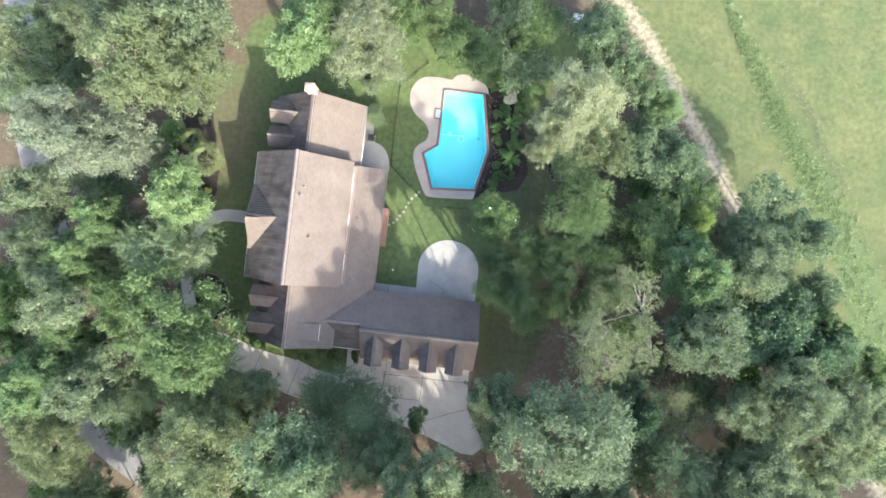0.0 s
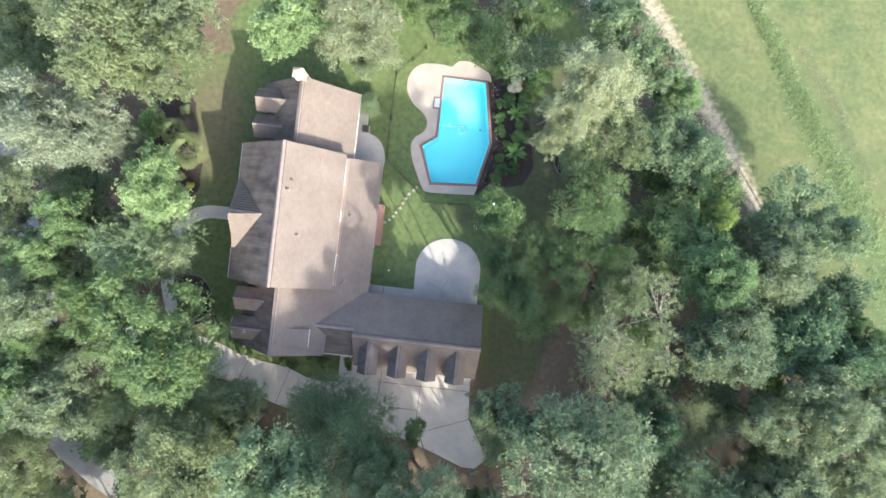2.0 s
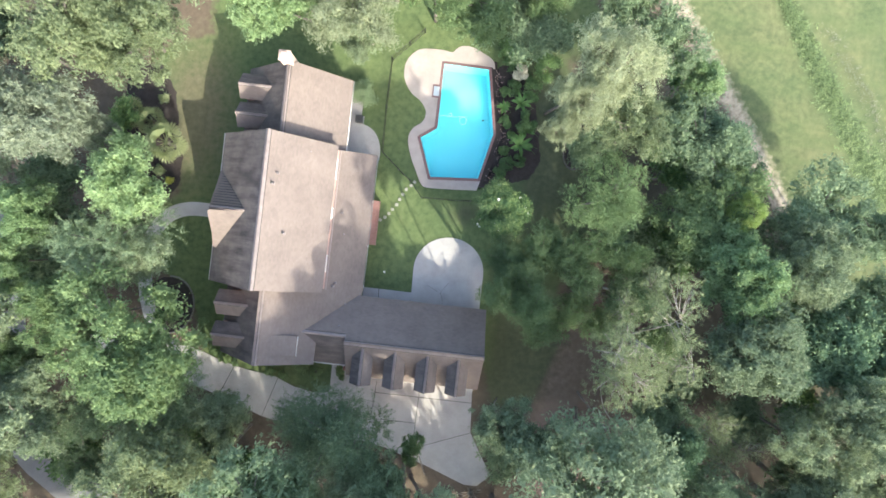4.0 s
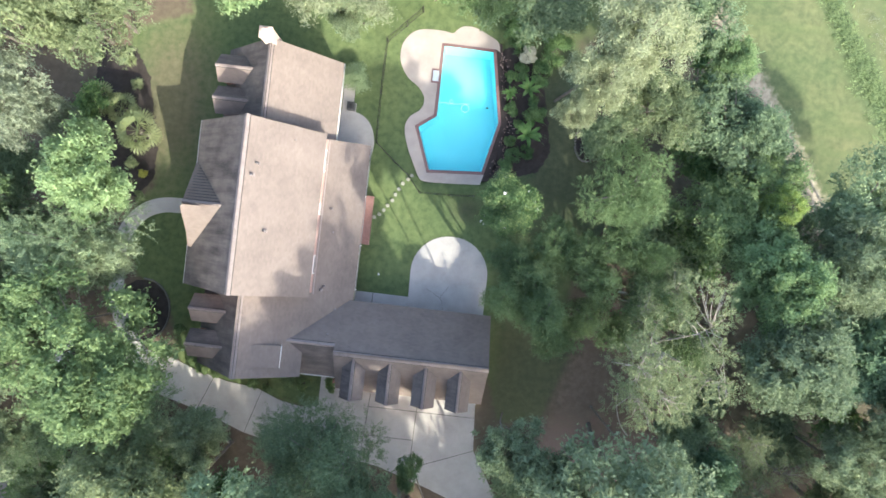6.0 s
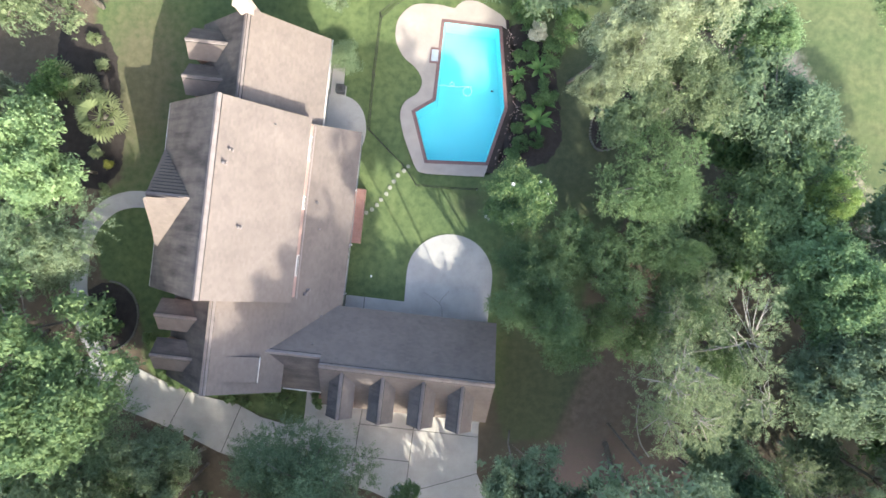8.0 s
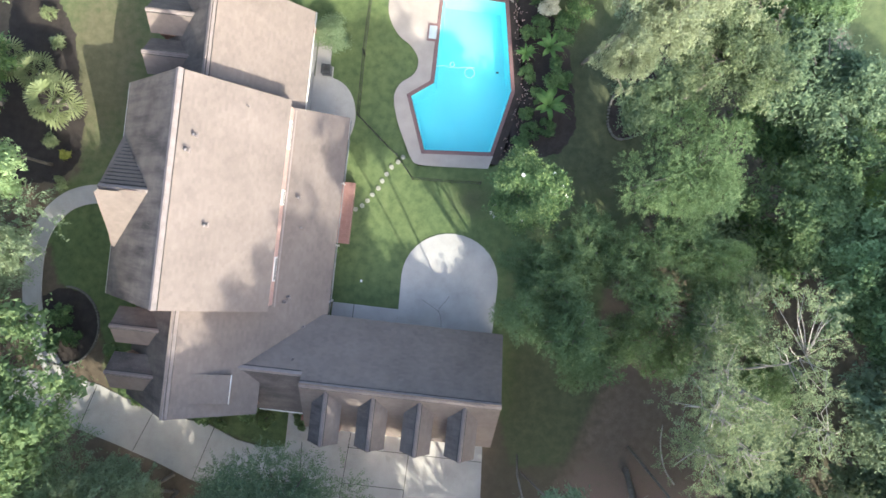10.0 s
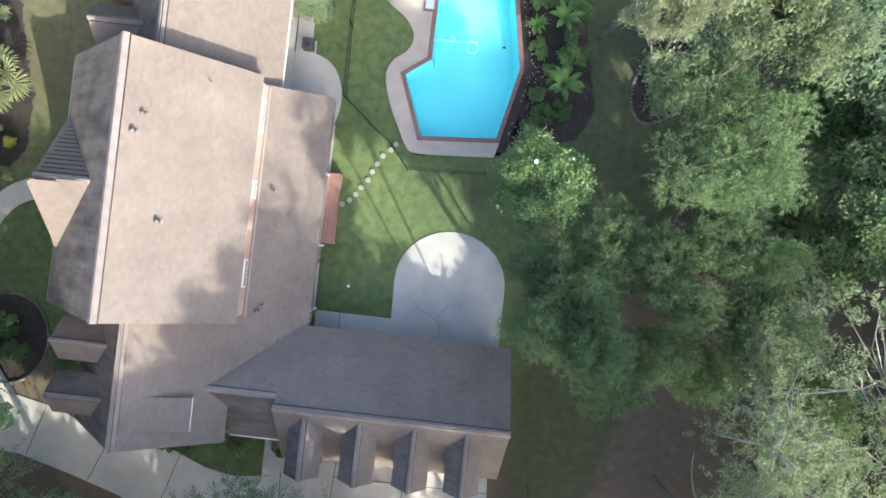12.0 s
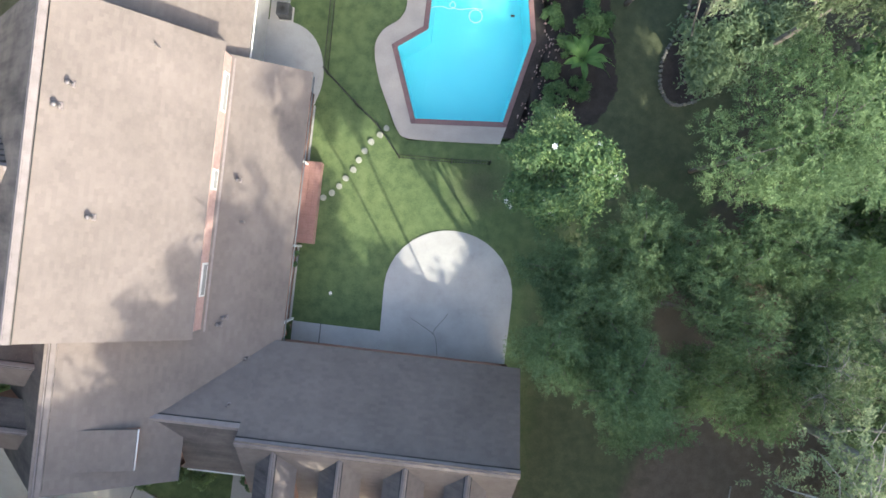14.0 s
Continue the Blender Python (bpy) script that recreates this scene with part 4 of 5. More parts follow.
        if c[2] > height - 0.3:
            c[2] = height - 0.3 - rng.random() * 0.8
        cs.append(c)
        rs.append(radius * rng.uniform(0.13, 0.23) * clump * (1 - 0.35 * sparse))
    cs, rs = np.array(cs), np.array(rs)
    tr = (0.022 * height + 0.06) * (0.72 if sparse else 1.0) * stout
    lean = rng.normal(size=2) * 0.03 * height
    fork = Vector((lean[0], lean[1], base + radius * 0.25))
    root = Vector((0, 0, 0))
    runs = [[(root - Vector((0, 0, 0.3)), tr * 1.35), (root + Vector((0, 0, 0.4)), tr), (root.lerp(fork, 0.5), tr * 0.8), (fork, tr * 0.55), ((fork.x, fork.y, height - radius * 0.35), tr * 0.16)]]
    bough = []
    if sparse:
        # a few crooked boughs, with the limbs branching off along them
        for a, off, lr, dz in lobe[:7]:
            e = Vector((math.cos(a) * off * 1.15, math.sin(a) * off * 1.15, base + radius * depth * (1.2 + dz)))
            f = root.lerp(fork, rng.uniform(0.7, 1.1))
            bend = [f.lerp(e, k) + Vector(rng.normal(size=3)) * 0.07 * radius for k in (0.3, 0.55, 0.8)]
            line = [f, *bend, e]
            runs.append([(q, tr * w) for q, w in zip(line, (0.42, 0.33, 0.25, 0.17, 0.07))])
            bough += [p.lerp(q, k) for p, q in zip(line, line[1:]) for k in (0.25, 0.6, 1.0)][3:]
        for i in range(len(cs)):
            e = Vector(cs[i]) + Vector((0, 0, 0.25))
            f = min(bough, key=lambda q: (q - e).length)
            runs.append([(f, tr * 0.12), (f.lerp(e, 0.5) + Vector(rng.normal(size=3)) * 0.05 * radius, tr * 0.08), (e, tr * 0.025)])
    for i in rng.choice(len(cs), 0 if sparse else min(limbs * 2, len(cs)), replace=False):
        e = Vector(cs[i])
        f = fork.lerp(Vector((fork.x, fork.y, height)), rng.uniform(0, 0.45)) if i % 2 else root.lerp(fork, rng.uniform(0.75, 1))
        m = f.lerp(e, 0.5) + Vector((0, 0, 0.12 * radius))
        runs.append([(f, tr * 0.34), (m, tr * 0.22), (e, tr * 0.06)])
    part("trunk", tubes(runs, 6), bark or BARK, ob)
    if spray:
        me = sprays_mesh("crown", cs, rs * 1.2, leaves // spray, spray, size, size * reach, tilt)
    else:
        me = leaves_mesh("crown", cs, rs * 1.12, leaves, size, narrow=narrow, loose=True, tuft=7)
    part("crown", me, LEAF[kind], ob)
    return ob


MODELS = {
    "oak_a": tree("oak_tree", "broad oak with a dense grey-green crown", "oak", 15, 5.6, 18000, 0.29, 165, lobes=9, clump=0.78, limbs=12, narrow=0.6),
    "oak_b": tree("oak_tree", "tall oak with a lumpy olive-green crown", "oak", 16, 6.4, 28000, 0.27, 230, lobes=12, clump=0.74, limbs=12, narrow=0.6),
    "olive_a": tree("oak_tree", "tall broad oak with a dense yellowish olive crown", "olive", 16, 6.4, 35000, 0.235, 240, lobes=13, clump=0.78, limbs=12, narrow=0.6),
    "silver_a": tree("oak_tree", "tall oak with a pale silvery green crown and bare limbs", "silver", 16, 6.0, 27000, 0.235, 210, lobes=11, clump=0.78, limbs=14, narrow=0.55, bark=PALEBARK),
    "teal_a": tree("shade_tree", "shade tree with a bluish green crown", "teal", 12, 5.0, 30000, 0.26, 150, lobes=9, narrow=0.6, clump=0.85),
    "deep_a": tree("shade_tree", "broad-leaved tree with a saturated deep green crown", "deep", 10, 4.6, 22000, 0.3, 150, lobes=10, narrow=0.75, clump=0.85),
    "fresh_a": tree("understory_tree", "young tree with yellow-green sunlit leaves", "fresh", 10, 3.4, 16000, 0.2, 80, lobes=7, clump=0.85),
    "tall_a": tree("pine_tree", "tall pine with a flat bluish green crown on a bare trunk", "teal", 18, 5.0, 15000, 0.26, 210, lobes=12, depth=0.54, clump=0.72, limbs=12, narrow=0.5, stout=0.5),
    "tall_b": tree("pine_tree", "slender pine with a small flat crown", "teal", 15, 4.0, 9000, 0.3, 90, lobes=8, depth=0.3, clump=0.8, narrow=0.5, stout=0.36),
    "bright_a": tree("sweetgum_tree", "leafy tree with a light fresh-green sunlit crown", "bright", 12, 4.8, 22000, 0.27, 140, lobes=9, clump=0.8, narrow=0.7, stout=0.6),
    "gum_a": tree("sweetgum_tree", "sweetgum with a bright fresh-green crown", "gum", 13, 4.4, 18000, 0.27, 130, lobes=8, clump=0.8, narrow=0.6),
    "gum_b": tree("sweetgum_tree", "bushy tree with a sunlit bright-green crown", "gum", 12, 5.4, 28000, 0.24, 190, lobes=10, clump=0.74, narrow=0.6, stout=0.6),
    "dark_a": tree("shade_tree", "shade tree with a dark blue-green crown", "dark", 11, 4.6, 18000, 0.32, 140, lobes=9, narrow=0.5, clump=0.9),
    "dark_b": tree("shade_tree", "shade tree with a loose dark-green crown", "dark", 12, 5.6, 26000, 0.31, 170, lobes=11, clump=0.9, spray=14, reach=4.0),
    "dark_c": tree("shade_tree", "shade tree with a thin dark-green crown", "dark", 12, 5.6, 16000, 0.36, 150, lobes=11, clump=0.95, spray=10, reach=3.4),
    "pine_a": tree("pine_tree", "tall pine with a pale feathery crown", "pine", 18, 5.2, 26000, 0.26, 130, lobes=8, narrow=0.35, clump=0.9, stout=0.55),
    "bare_a": tree("sparse_tree", "half-bare tree with pale branches and thin leaves", "olive", 14, 5.2, 15000, 0.2, 120, PALEBARK, 1.0, lobes=9, spray=10, reach=3.2, clump=0.95),
    "fine_a": tree("feathery_tree", "feathery shade tree with fine green leaves", "fine", 10, 4.2, 22000, 0.24, 95, lobes=10, clump=0.86, spray=12, reach=3.2),
    "fine_b": tree("feathery_tree", "feathery tree with fine sunlit green leaves", "gum", 11, 3.6, 32000, 0.165, 100, lobes=10, clump=0.85, spray=12, reach=3.6, stout=0.5),
    "far_a": tree("woodland_tree", "added woodland tree outside the view, with a dense green crown", "oak", 15, 6.0, 6000, 0.58, 80, lobes=7),
    "under_a": tree("understory_tree", "low understory tree in the shade of the wood", "dark", 5, 3.2, 4600, 0.33, 40, lobes=5, depth=0.5, narrow=0.42),
    "under_b": tree("understory_tree", "low leafy understory tree at the wood's edge", "shrub", 4, 2.8, 4400, 0.31, 36, lobes=5, depth=0.5),
}
placed = set()
TRUNKS = {k: next(o for o in ob.children if o.name.startswith("trunk")).data for k, ob in MODELS.items()}


def plant(model, u, v, height, radius, turn=None):
    """A tree of that model at its place, scaled to its height and crown."""
    src = MODELS[model]
    h, r = SIZES[model]
    m = Matrix.Translation((u, v, 0)) @ Matrix.Rotation(rng.uniform(0, 6.28) if turn is None else turn, 4, "Z") @ Matrix.Diagonal((radius / r, radius / r, height / h, 1))
    if model not in placed:
        placed.add(model)
        src.matrix_basis = m
        return src
    keep = src.scale.copy()
    src.scale = (1, 1, 1)
    ob = copy_thing(src, m)
    src.scale = keep
    next(o for o in ob.children if o.name.startswith("trunk")).data = TRUNKS[model]
    return ob


SIZES = {"bright_a": (12, 4.8), "tall_b": (15, 4.0), "tall_a": (18, 5.0), "olive_a": (16, 6.4), "silver_a": (16, 6.0), "teal_a": (12, 5.0), "deep_a": (10, 4.6), "fresh_a": (10, 3.4), "fine_a": (10, 4.2), "fine_b": (11, 3.6), "far_a": (15, 6.0), "under_a": (5, 3.2), "under_b": (4, 2.8), "oak_a": (15, 5.6), "oak_b": (16, 6.4), "gum_a": (13, 4.4), "gum_b": (12, 5.4), "dark_a": (11, 4.6), "dark_b": (12, 5.6), "dark_c": (12, 5.6), "pine_a": (18, 5.2), "bare_a": (14, 5.2)}
TREES = [
    ("olive_a", -23.4, 10.8, 19.0, 3.8, -27.0, 12.6),
    ("olive_a", -20.4, 11.0, 16.7, 3.0, -25.2, 13.6),
    ("oak_b", -20.6, 15.1, 16.7, 3.5, -27.6, 19.3),
    ("oak_a", -25.7, 16.3, 15.7, 3.1),
    ("silver_a", -28.6, 5.5, 18.0, 3.3),
    ("silver_a", -25.6, 5.3, 16.2, 3.1, -27.9, 5.6),
    ("silver_a", -23.7, 4.7, 13.7, 1.2, -27.6, 5.8),
    ("dark_a", -34.0, 13.5, 11.7, 2.1),
    ("dark_a", -32.3, 11.2, 10.7, 1.8),
    ("dark_a", -35.5, 8.9, 10.7, 1.8),
    ("oak_a", -37.5, 12.4, 12.7, 2.4),
    ("oak_a", -31.3, 16.2, 12.7, 2.4),
    ("oak_a", -33.3, 0.3, 11.7, 3.3),
    ("bright_a", -27.7, -0.7, 12.7, 2.0),
    ("bright_a", -21.3, 1.7, 13.5, 2.7, -24.4, 2.2),
    ("dark_b", -22.4, -2.5, 13.0, 2.9, -26.2, -2.4),
    ("oak_a", -20.5, -2.9, 11.5, 1.8, -25.8, -2.9),
    ("dark_a", -26.1, -1.8, 10.7, 1.6),
    ("bright_a", -29.9, -4.3, 11.7, 2.3),
    ("oak_a", -33.3, -3.8, 11.7, 2.2),
    ("oak_a", -30.1, -7.9, 13.7, 2.6),
    ("bright_a", -29.8, -10.6, 11.2, 1.8),
    ("gum_b", -20.6, -8.8, 14.8, 4.5, -26.4, -8.9),
    ("gum_b", -24.6, -8.0, 13.2, 2.6),
    ("bright_a", -31.8, -14.4, 12.7, 2.8),
    ("oak_a", -26.3, -14.2, 13.0, 3.1, -25.8, -15.2),
    ("dark_b", -23.9, -14.8, 10.7, 2.0),
    ("dark_a", -29.6, -11.7, 9.7, 2.1),
    ("olive_a", -31.2, -20.4, 11.2, 3.3, -33.9, -22.6),
    ("dark_a", -29.0, -24.1, 7.7, 2.1, -30.9, -25.4),
    ("dark_a", -34.1, -17.4, 9.7, 2.0),
    ("dark_b", -19.0, -14.8, 10.5, 3.5, -19.0, -16.2),
    ("olive_a", -16.6, -18.0, 15.0, 4.1),
    ("dark_a", -24.5, -19.3, 7.7, 1.5, -24.6, -18.6),
    ("oak_a", -14.5, -13.6, 10.0, 1.7, -14.6, -16.8),
    ("dark_c", -4.7, -14.7, 12.2, 2.3, -4.6, -18.0),
    ("dark_b", -7.9, -18.0, 14.7, 3.0),
    ("oak_a", -4.2, -17.4, 13.0, 1.8),
    ("gum_a", -0.5, -14.7, 9.2, 0.9, 0.6, -19.4),
    ("oak_a", -14.4, -16.8, 10.2, 1.7),
    ("deep_a", 17.5, -12.7, 11.2, 1.8),
    ("under_b", 18.8, -17.3, 6.2, 2.0),
    ("dark_b", 20.4, -16.0, 13.0, 3.1),
    ("oak_a", 25.9, -10.4, 12.0, 2.2),
    ("oak_b", 29.9, -8.8, 13.2, 3.2),
    ("oak_a", 33.9, -10.6, 11.7, 2.0),
    ("oak_a", 28.6, -15.3, 11.7, 3.3),
    ("oak_a", 33.7, -14.8, 10.7, 2.4),
    ("oak_a", 25.1, -15.6, 11.2, 2.0),
    ("teal_a", 21.1, -4.9, 13.3, 3.3),
    ("deep_a", 27.8, -3.8, 10.1, 3.5),
    ("deep_a", 32.3, -5.6, 9.7, 2.6),
    ("gum_a", 36.4, -6.4, 8.7, 1.8),
    ("gum_a", 32.7, -3.1, 9.2, 1.4),
    ("bright_a", 20.3, 0.5, 10.2, 3.0),
    ("oak_b", 25.7, 1.1, 11.5, 3.2),
    ("dark_a", 26.5, 5.1, 9.2, 3.2),
    ("dark_a", 30.2, 4.1, 9.7, 2.1),
    ("gum_b", 18.9, 4.8, 9.5, 3.7),
    ("fresh_a", 20.7, 4.7, 10.5, 1.3),
    ("fine_b", 11.0, 4.7, 11.1, 2.7),
    ("pine_a", 8.7, 11.4, 18.0, 2.6, 7.2, 12.0),
    ("pine_a", 7.5, 9.3, 17.0, 1.9, 10.4, 11.0),
    ("pine_a", 6.2, 7.9, 15.7, 1.0, 10.3, 10.2),
    ("olive_a", 12.1, 9.7, 12.7, 2.6, 12.2, 9.4),
    ("dark_a", 11.6, 18.2, 10.2, 2.5),
    ("dark_a", 14.4, 16.1, 9.7, 2.1),
    ("bright_a", 17.4, 13.8, 8.3, 1.8),
    ("dark_a", 17.8, 9.5, 9.0, 3.1),
    ("bright_a", -12.6, 14.6, 14.5, 2.6, -13.2, 17.5),
    ("bright_a", -12.4, 17.2, 12.7, 2.5),
    ("pine_a", -7.4, 15.3, 14.0, 3.2, -7.6, 17.0),
    ("oak_a", -7.3, 13.1, 12.2, 1.4, -7.8, 16.2),
    ("gum_a", 0.3, 17.6, 8.7, 2.5, 0.6, 19.0),
    ("gum_a", -2.8, 18.7, 8.7, 2.0),
    ("gum_a", 4.8, 20.7, 6.3, 2.7),
    ("dark_a", 3.3, 21.6, 8.7, 2.2),
    ("gum_a", -6.2, 19.9, 9.7, 2.1),
    ("fine_a", 4.0, -3.1, 10.0, 1.3, 4.9, -3.4),
    ("fine_a", 6.6, -3.9, 10.3, 1.7),
    ("fine_a", 6.1, -1.7, 8.3, 1.9),
    ("fine_a", 7.3, 0.7, 7.7, 1.9),
    ("fine_a", 4.8, -0.5, 7.5, 1.7),
    ("fine_a", 9.2, 0.2, 8.7, 1.6),
    ("fine_a", 10.3, -1.4, 9.5, 1.5),
    ("fine_a", 10.1, -3.7, 8.1, 1.4),
    ("fine_a", 11.6, 1.4, 9.5, 1.9),
    ("fine_b", 13.5, 0.6, 9.7, 1.2),
    ("fine_a", 12.3, -4.7, 7.2, 1.4),
    ("bare_a", 14.1, -4.8, 13.3, 4.5),
    ("bare_a", 13.8, -2.0, 10.2, 2.2),
    ("bright_a", 20.8, -0.2, 12.5, 2.7),
    ("bare_a", 21.9, -11.4, 9.2, 2.7),
    ("under_a", -39.0, 11.0, 5.0, 3.5),
    ("under_b", -40.7, 7.9, 4.0, 3.0),
    ("under_b", -27.1, 7.4, 3.5, 2.2),
    ("under_a", -30.2, 2.2, 5.0, 3.0),
    ("under_a", -30.9, -5.7, 5.0, 3.5),
    ("under_b", -37.8, -9.0, 6.0, 3.5),
    ("under_a", -28.2, -6.4, 5.0, 3.0),
    ("under_b", -33.0, -14.3, 5.0, 3.5),
    ("under_b", -26.9, -17.8, 5.0, 3.0),
    ("under_a", -33.1, -18.5, 5.0, 3.0),
    ("under_b", -14.3, -18.9, 5.0, 3.0),
    ("under_a", -13.3, -23.0, 5.0, 3.0),
    ("under_a", -4.8, -21.2, 4.0, 3.0),
    ("under_a", -12.8, 19.4, 6.0, 3.2),
    ("under_b", -5.8, 20.8, 6.0, 3.2),
    ("under_a", 1.2, 18.3, 4.5, 2.6),
    ("under_a", 5.5, 17.6, 5.0, 3.2),
    ("under_a", 11.7, 22.0, 5.0, 3.0),
    ("under_b", 16.4, 16.8, 5.0, 3.0),
    ("under_b", 16.8, 7.5, 6.0, 3.2),
    ("under_a", 17.5, 11.8, 5.0, 3.0),
    ("under_a", 14.1, 1.0, 5.0, 3.2),
    ("under_b", 16.7, 1.8, 4.5, 3.0),
    ("under_a", 16.1, -1.4, 4.0, 2.6),
    ("under_a", 23.1, 1.5, 6.0, 3.2),
    ("under_b", 24.3, -2.0, 5.0, 3.2),
    ("under_a", 28.9, -1.0, 5.0, 3.2),
    ("under_b", 28.8, -8.1, 6.0, 3.2),
    ("under_a", 30.0, -14.1, 6.0, 3.4),
    ("under_b", 34.2, -6.6, 5.0, 3.0),
    ("under_a", 24.4, -10.9, 4.5, 3.0),
    ("under_b", 19.2, -16.6, 5.0, 3.0),
    ("under_a", 25.8, -19.0, 5.0, 3.0),
    ("under_a", 33.4, -16.8, 6.0, 3.5),
    ("under_b", 39.9, -10.9, 6.0, 3.5),
    ("under_a", 39.7, -14.3, 5.0, 3.0),
    ("under_a", 20.2, -8.4, 3.5, 2.4),
    ("fine_a", 8.0, -5.0, 7.6, 2.0),
    ("under_a", 6.9, -16.4, 3.0, 2.2),
    ("under_a", 33.9, 0.1, 5.0, 3.0),
    ("under_b", 5.3, -21.4, 3.0, 2.3),
    ("under_a", 10.3, 8.8, 3.8, 2.1),
    ("under_a", 12.3, 10.5, 4.0, 2.2),
    ("under_a", -20.3, -18.3, 4.0, 2.4),
    # trees outside the view, added as surroundings and to cast shade into the lot
    ("far_a", 28.0, -22.8, 12.5, 5.0),
    # tall thin crown out of view, added to dapple the low slope
    ("dark_c", 5.6, -18.5, 20.5, 2.2, 6.4, -20.4),
    ("far_a", 11.0, -24.0, 19.5, 3.4),
    ("dark_c", -17.0, -25.5, 15.0, 4.6),
    ("far_a", 16.4, -23.3, 17.0, 4.4),
    ("far_a", 24.0, -25.0, 18.5, 5.5),
    ("far_a", -52.0, 22.0, 15.0, 6.0),
    ("far_a", -50.0, 2.0, 15.0, 6.0),
    ("far_a", -48.0, -14.0, 14.0, 6.0),
    ("far_a", -45.0, -28.0, 15.0, 6.0),
    ("far_a", -33.0, -32.0, 14.0, 6.0),
    ("far_a", -22.0, -31.0, 15.0, 6.0),
    ("far_a", -8.0, -33.5, 15.0, 6.0),
    ("far_a", 2.0, -29.0, 15.0, 6.0),
    ("far_a", 17.0, -31.5, 15.5, 6.0),
    ("far_a", 26.0, -30.0, 18.0, 6.0),
    ("far_a", 38.0, -30.0, 14.0, 6.0),
    ("far_a", 50.0, -36.0, 13.0, 6.0),
    ("far_a", -40.0, 32.0, 15.0, 6.0),
    ("far_a", -28.0, 30.0, 15.0, 6.0),
    ("far_a", -17.0, 32.0, 14.0, 6.0),
    ("far_a", -6.0, 31.0, 14.0, 5.0),
    ("far_a", 3.0, 33.0, 12.0, 5.0),
    ("far_a", -55.0, -5.0, 14.0, 6.0),
    ("far_a", -2.0, -38.0, 15.0, 6.0),
    ("far_a", -26.0, -41.0, 15.0, 6.0),
    ("far_a", 20.0, -40.0, 15.0, 6.0),
    ("far_a", -14.0, 24.0, 13.0, 5.0),
    ("oak_a", 1.2, -17.2, 18.4, 2.5, -0.6, -19.6),
    ("dark_a", -9.5, -17.3, 16.5, 3.3, -10.1, -18.4),
    ("oak_a", -0.5, -18.0, 18.8, 2.2, -1.3, -18.7),
    ("oak_a", 27.1, -16.5, 12.0, 3.4, 28.2, -17.1),
    ("oak_a", 15.7, -18.2, 12.0, 3.0, 16.4, -19.1),
    ("tall_a", 9.4, -12.3, 20.4, 4.1, 12.6, -12.4),
    ("tall_a", 12.6, -11.0, 16.6, 1.9),
    ("tall_b", 4.3, -10.3, 15.2, 1.8, 5.9, -12.2),
    ("dark_a", -2.2, -16.8, 12.8, 1.9, -2.4, -18.4),
    ("oak_a", 12.2, -19.0, 13.5, 3.2),
    # unseen tree added to shade the driveway
    ("far_a", 4.5, -33.0, 15.0, 5.0),
    ("dark_a", 13.6, -14.2, 14.0, 2.2),
    ("fine_a", 13.7, -2.5, 9.5, 2.0),
    # two more unseen trees, added for shade on the driveway
    ("far_a", 8.5, -29.5, 13.0, 2.0),
    ("far_a", 4.3, -29.5, 13.0, 3.4),
    ("under_b", -32.6, -25.5, 4.0, 2.6),
    ("under_a", -35.6, -16.8, 4.5, 2.6),
    ("under_a", -23.1, -24.4, 4.5, 2.6),
    ("under_b", -26.2, -20.0, 3.5, 1.9),
    ("under_b", -38.3, -12.6, 4.5, 2.8),
    ("under_a", -30.8, -5.5, 4.0, 2.4),
    ("under_b", -15.2, -23.0, 4.0, 2.6),
    ("under_b", -17.0, -17.2, 3.5, 2.0),
    ("under_a", -12.7, -21.6, 4.0, 2.6),
    ("dark_a", -28.6, -27.3, 7.0, 2.6, -30.6, -27.6),
    ("under_a", -29.4, -3.2, 4.0, 2.2),
    ("under_b", -20.6, -20.6, 3.5, 2.2),
    ("under_a", -9.6, -20.4, 3.5, 2.2),
    ("dark_a", 21.2, 7.2, 7.0, 2.0),
    ("olive_a", -19.1, -23.5, 9.0, 2.8),
    ("tall_b", 6.5, -11.1, 16.0, 2.0, 6.2, -13.2),
    ("dark_a", 17.3, -10.7, 9.0, 2.1),
    ("oak_a", 31.9, -12.4, 10.0, 2.3),
    ("oak_a", 35.2, -8.2, 10.0, 2.4),
    ("gum_a", 37.6, -5.9, 8.5, 1.7),
    ("oak_a", 37.5, -11.1, 9.5, 2.3),
    ("under_a", -27.4, -26.4, 3.5, 1.6),
    ("under_b", -37.6, -21.4, 4.0, 2.2),
    ("under_a", -33.4, -18.7, 4.5, 2.2),
    ("dark_c", -10.5, -28.0, 14.0, 3.4),
    ("under_a", 4.1, 19.5, 4.0, 1.8),
    ("under_a", 7.2, 17.7, 3.5, 1.8),
    ("dark_b", -7.1, -14.7, 8.2, 3.4, -7.1, -17.6),
    ("oak_a", -14.8, -14.8, 7.5, 1.9, -14.8, -15.8),
    # high crowns south of the view, added to shade the south roof
    ("dark_c", 0.5, -23.7, 20.0, 4.3),
    ("oak_a", -1.5, -23.2, 19.5, 2.7),
    # feathery tree added to shade the ground between two crowns
    ("fine_a", 16.8, -5.2, 8.4, 1.8),
    # another unseen crown, deepening the shade on the south roof
    ("dark_c", -1.2, -24.4, 20.5, 3.2),
]
for model, u, v, h, r, *foot in TREES:
    ob = plant(model, u, v, h, r)
    if foot:
        # the trunk stands beside the paving and leans in under its crown
        bpy.context.view_layer.update()
        trunk = next(o for o in ob.children if o.name.startswith("trunk"))
        trunk.data = trunk.data.copy()
        shift = ob.matrix_basis.to_3x3().inverted() @ Vector((foot[0] - u, foot[1] - v, 0))
        top = SIZES[model][0] * 0.7
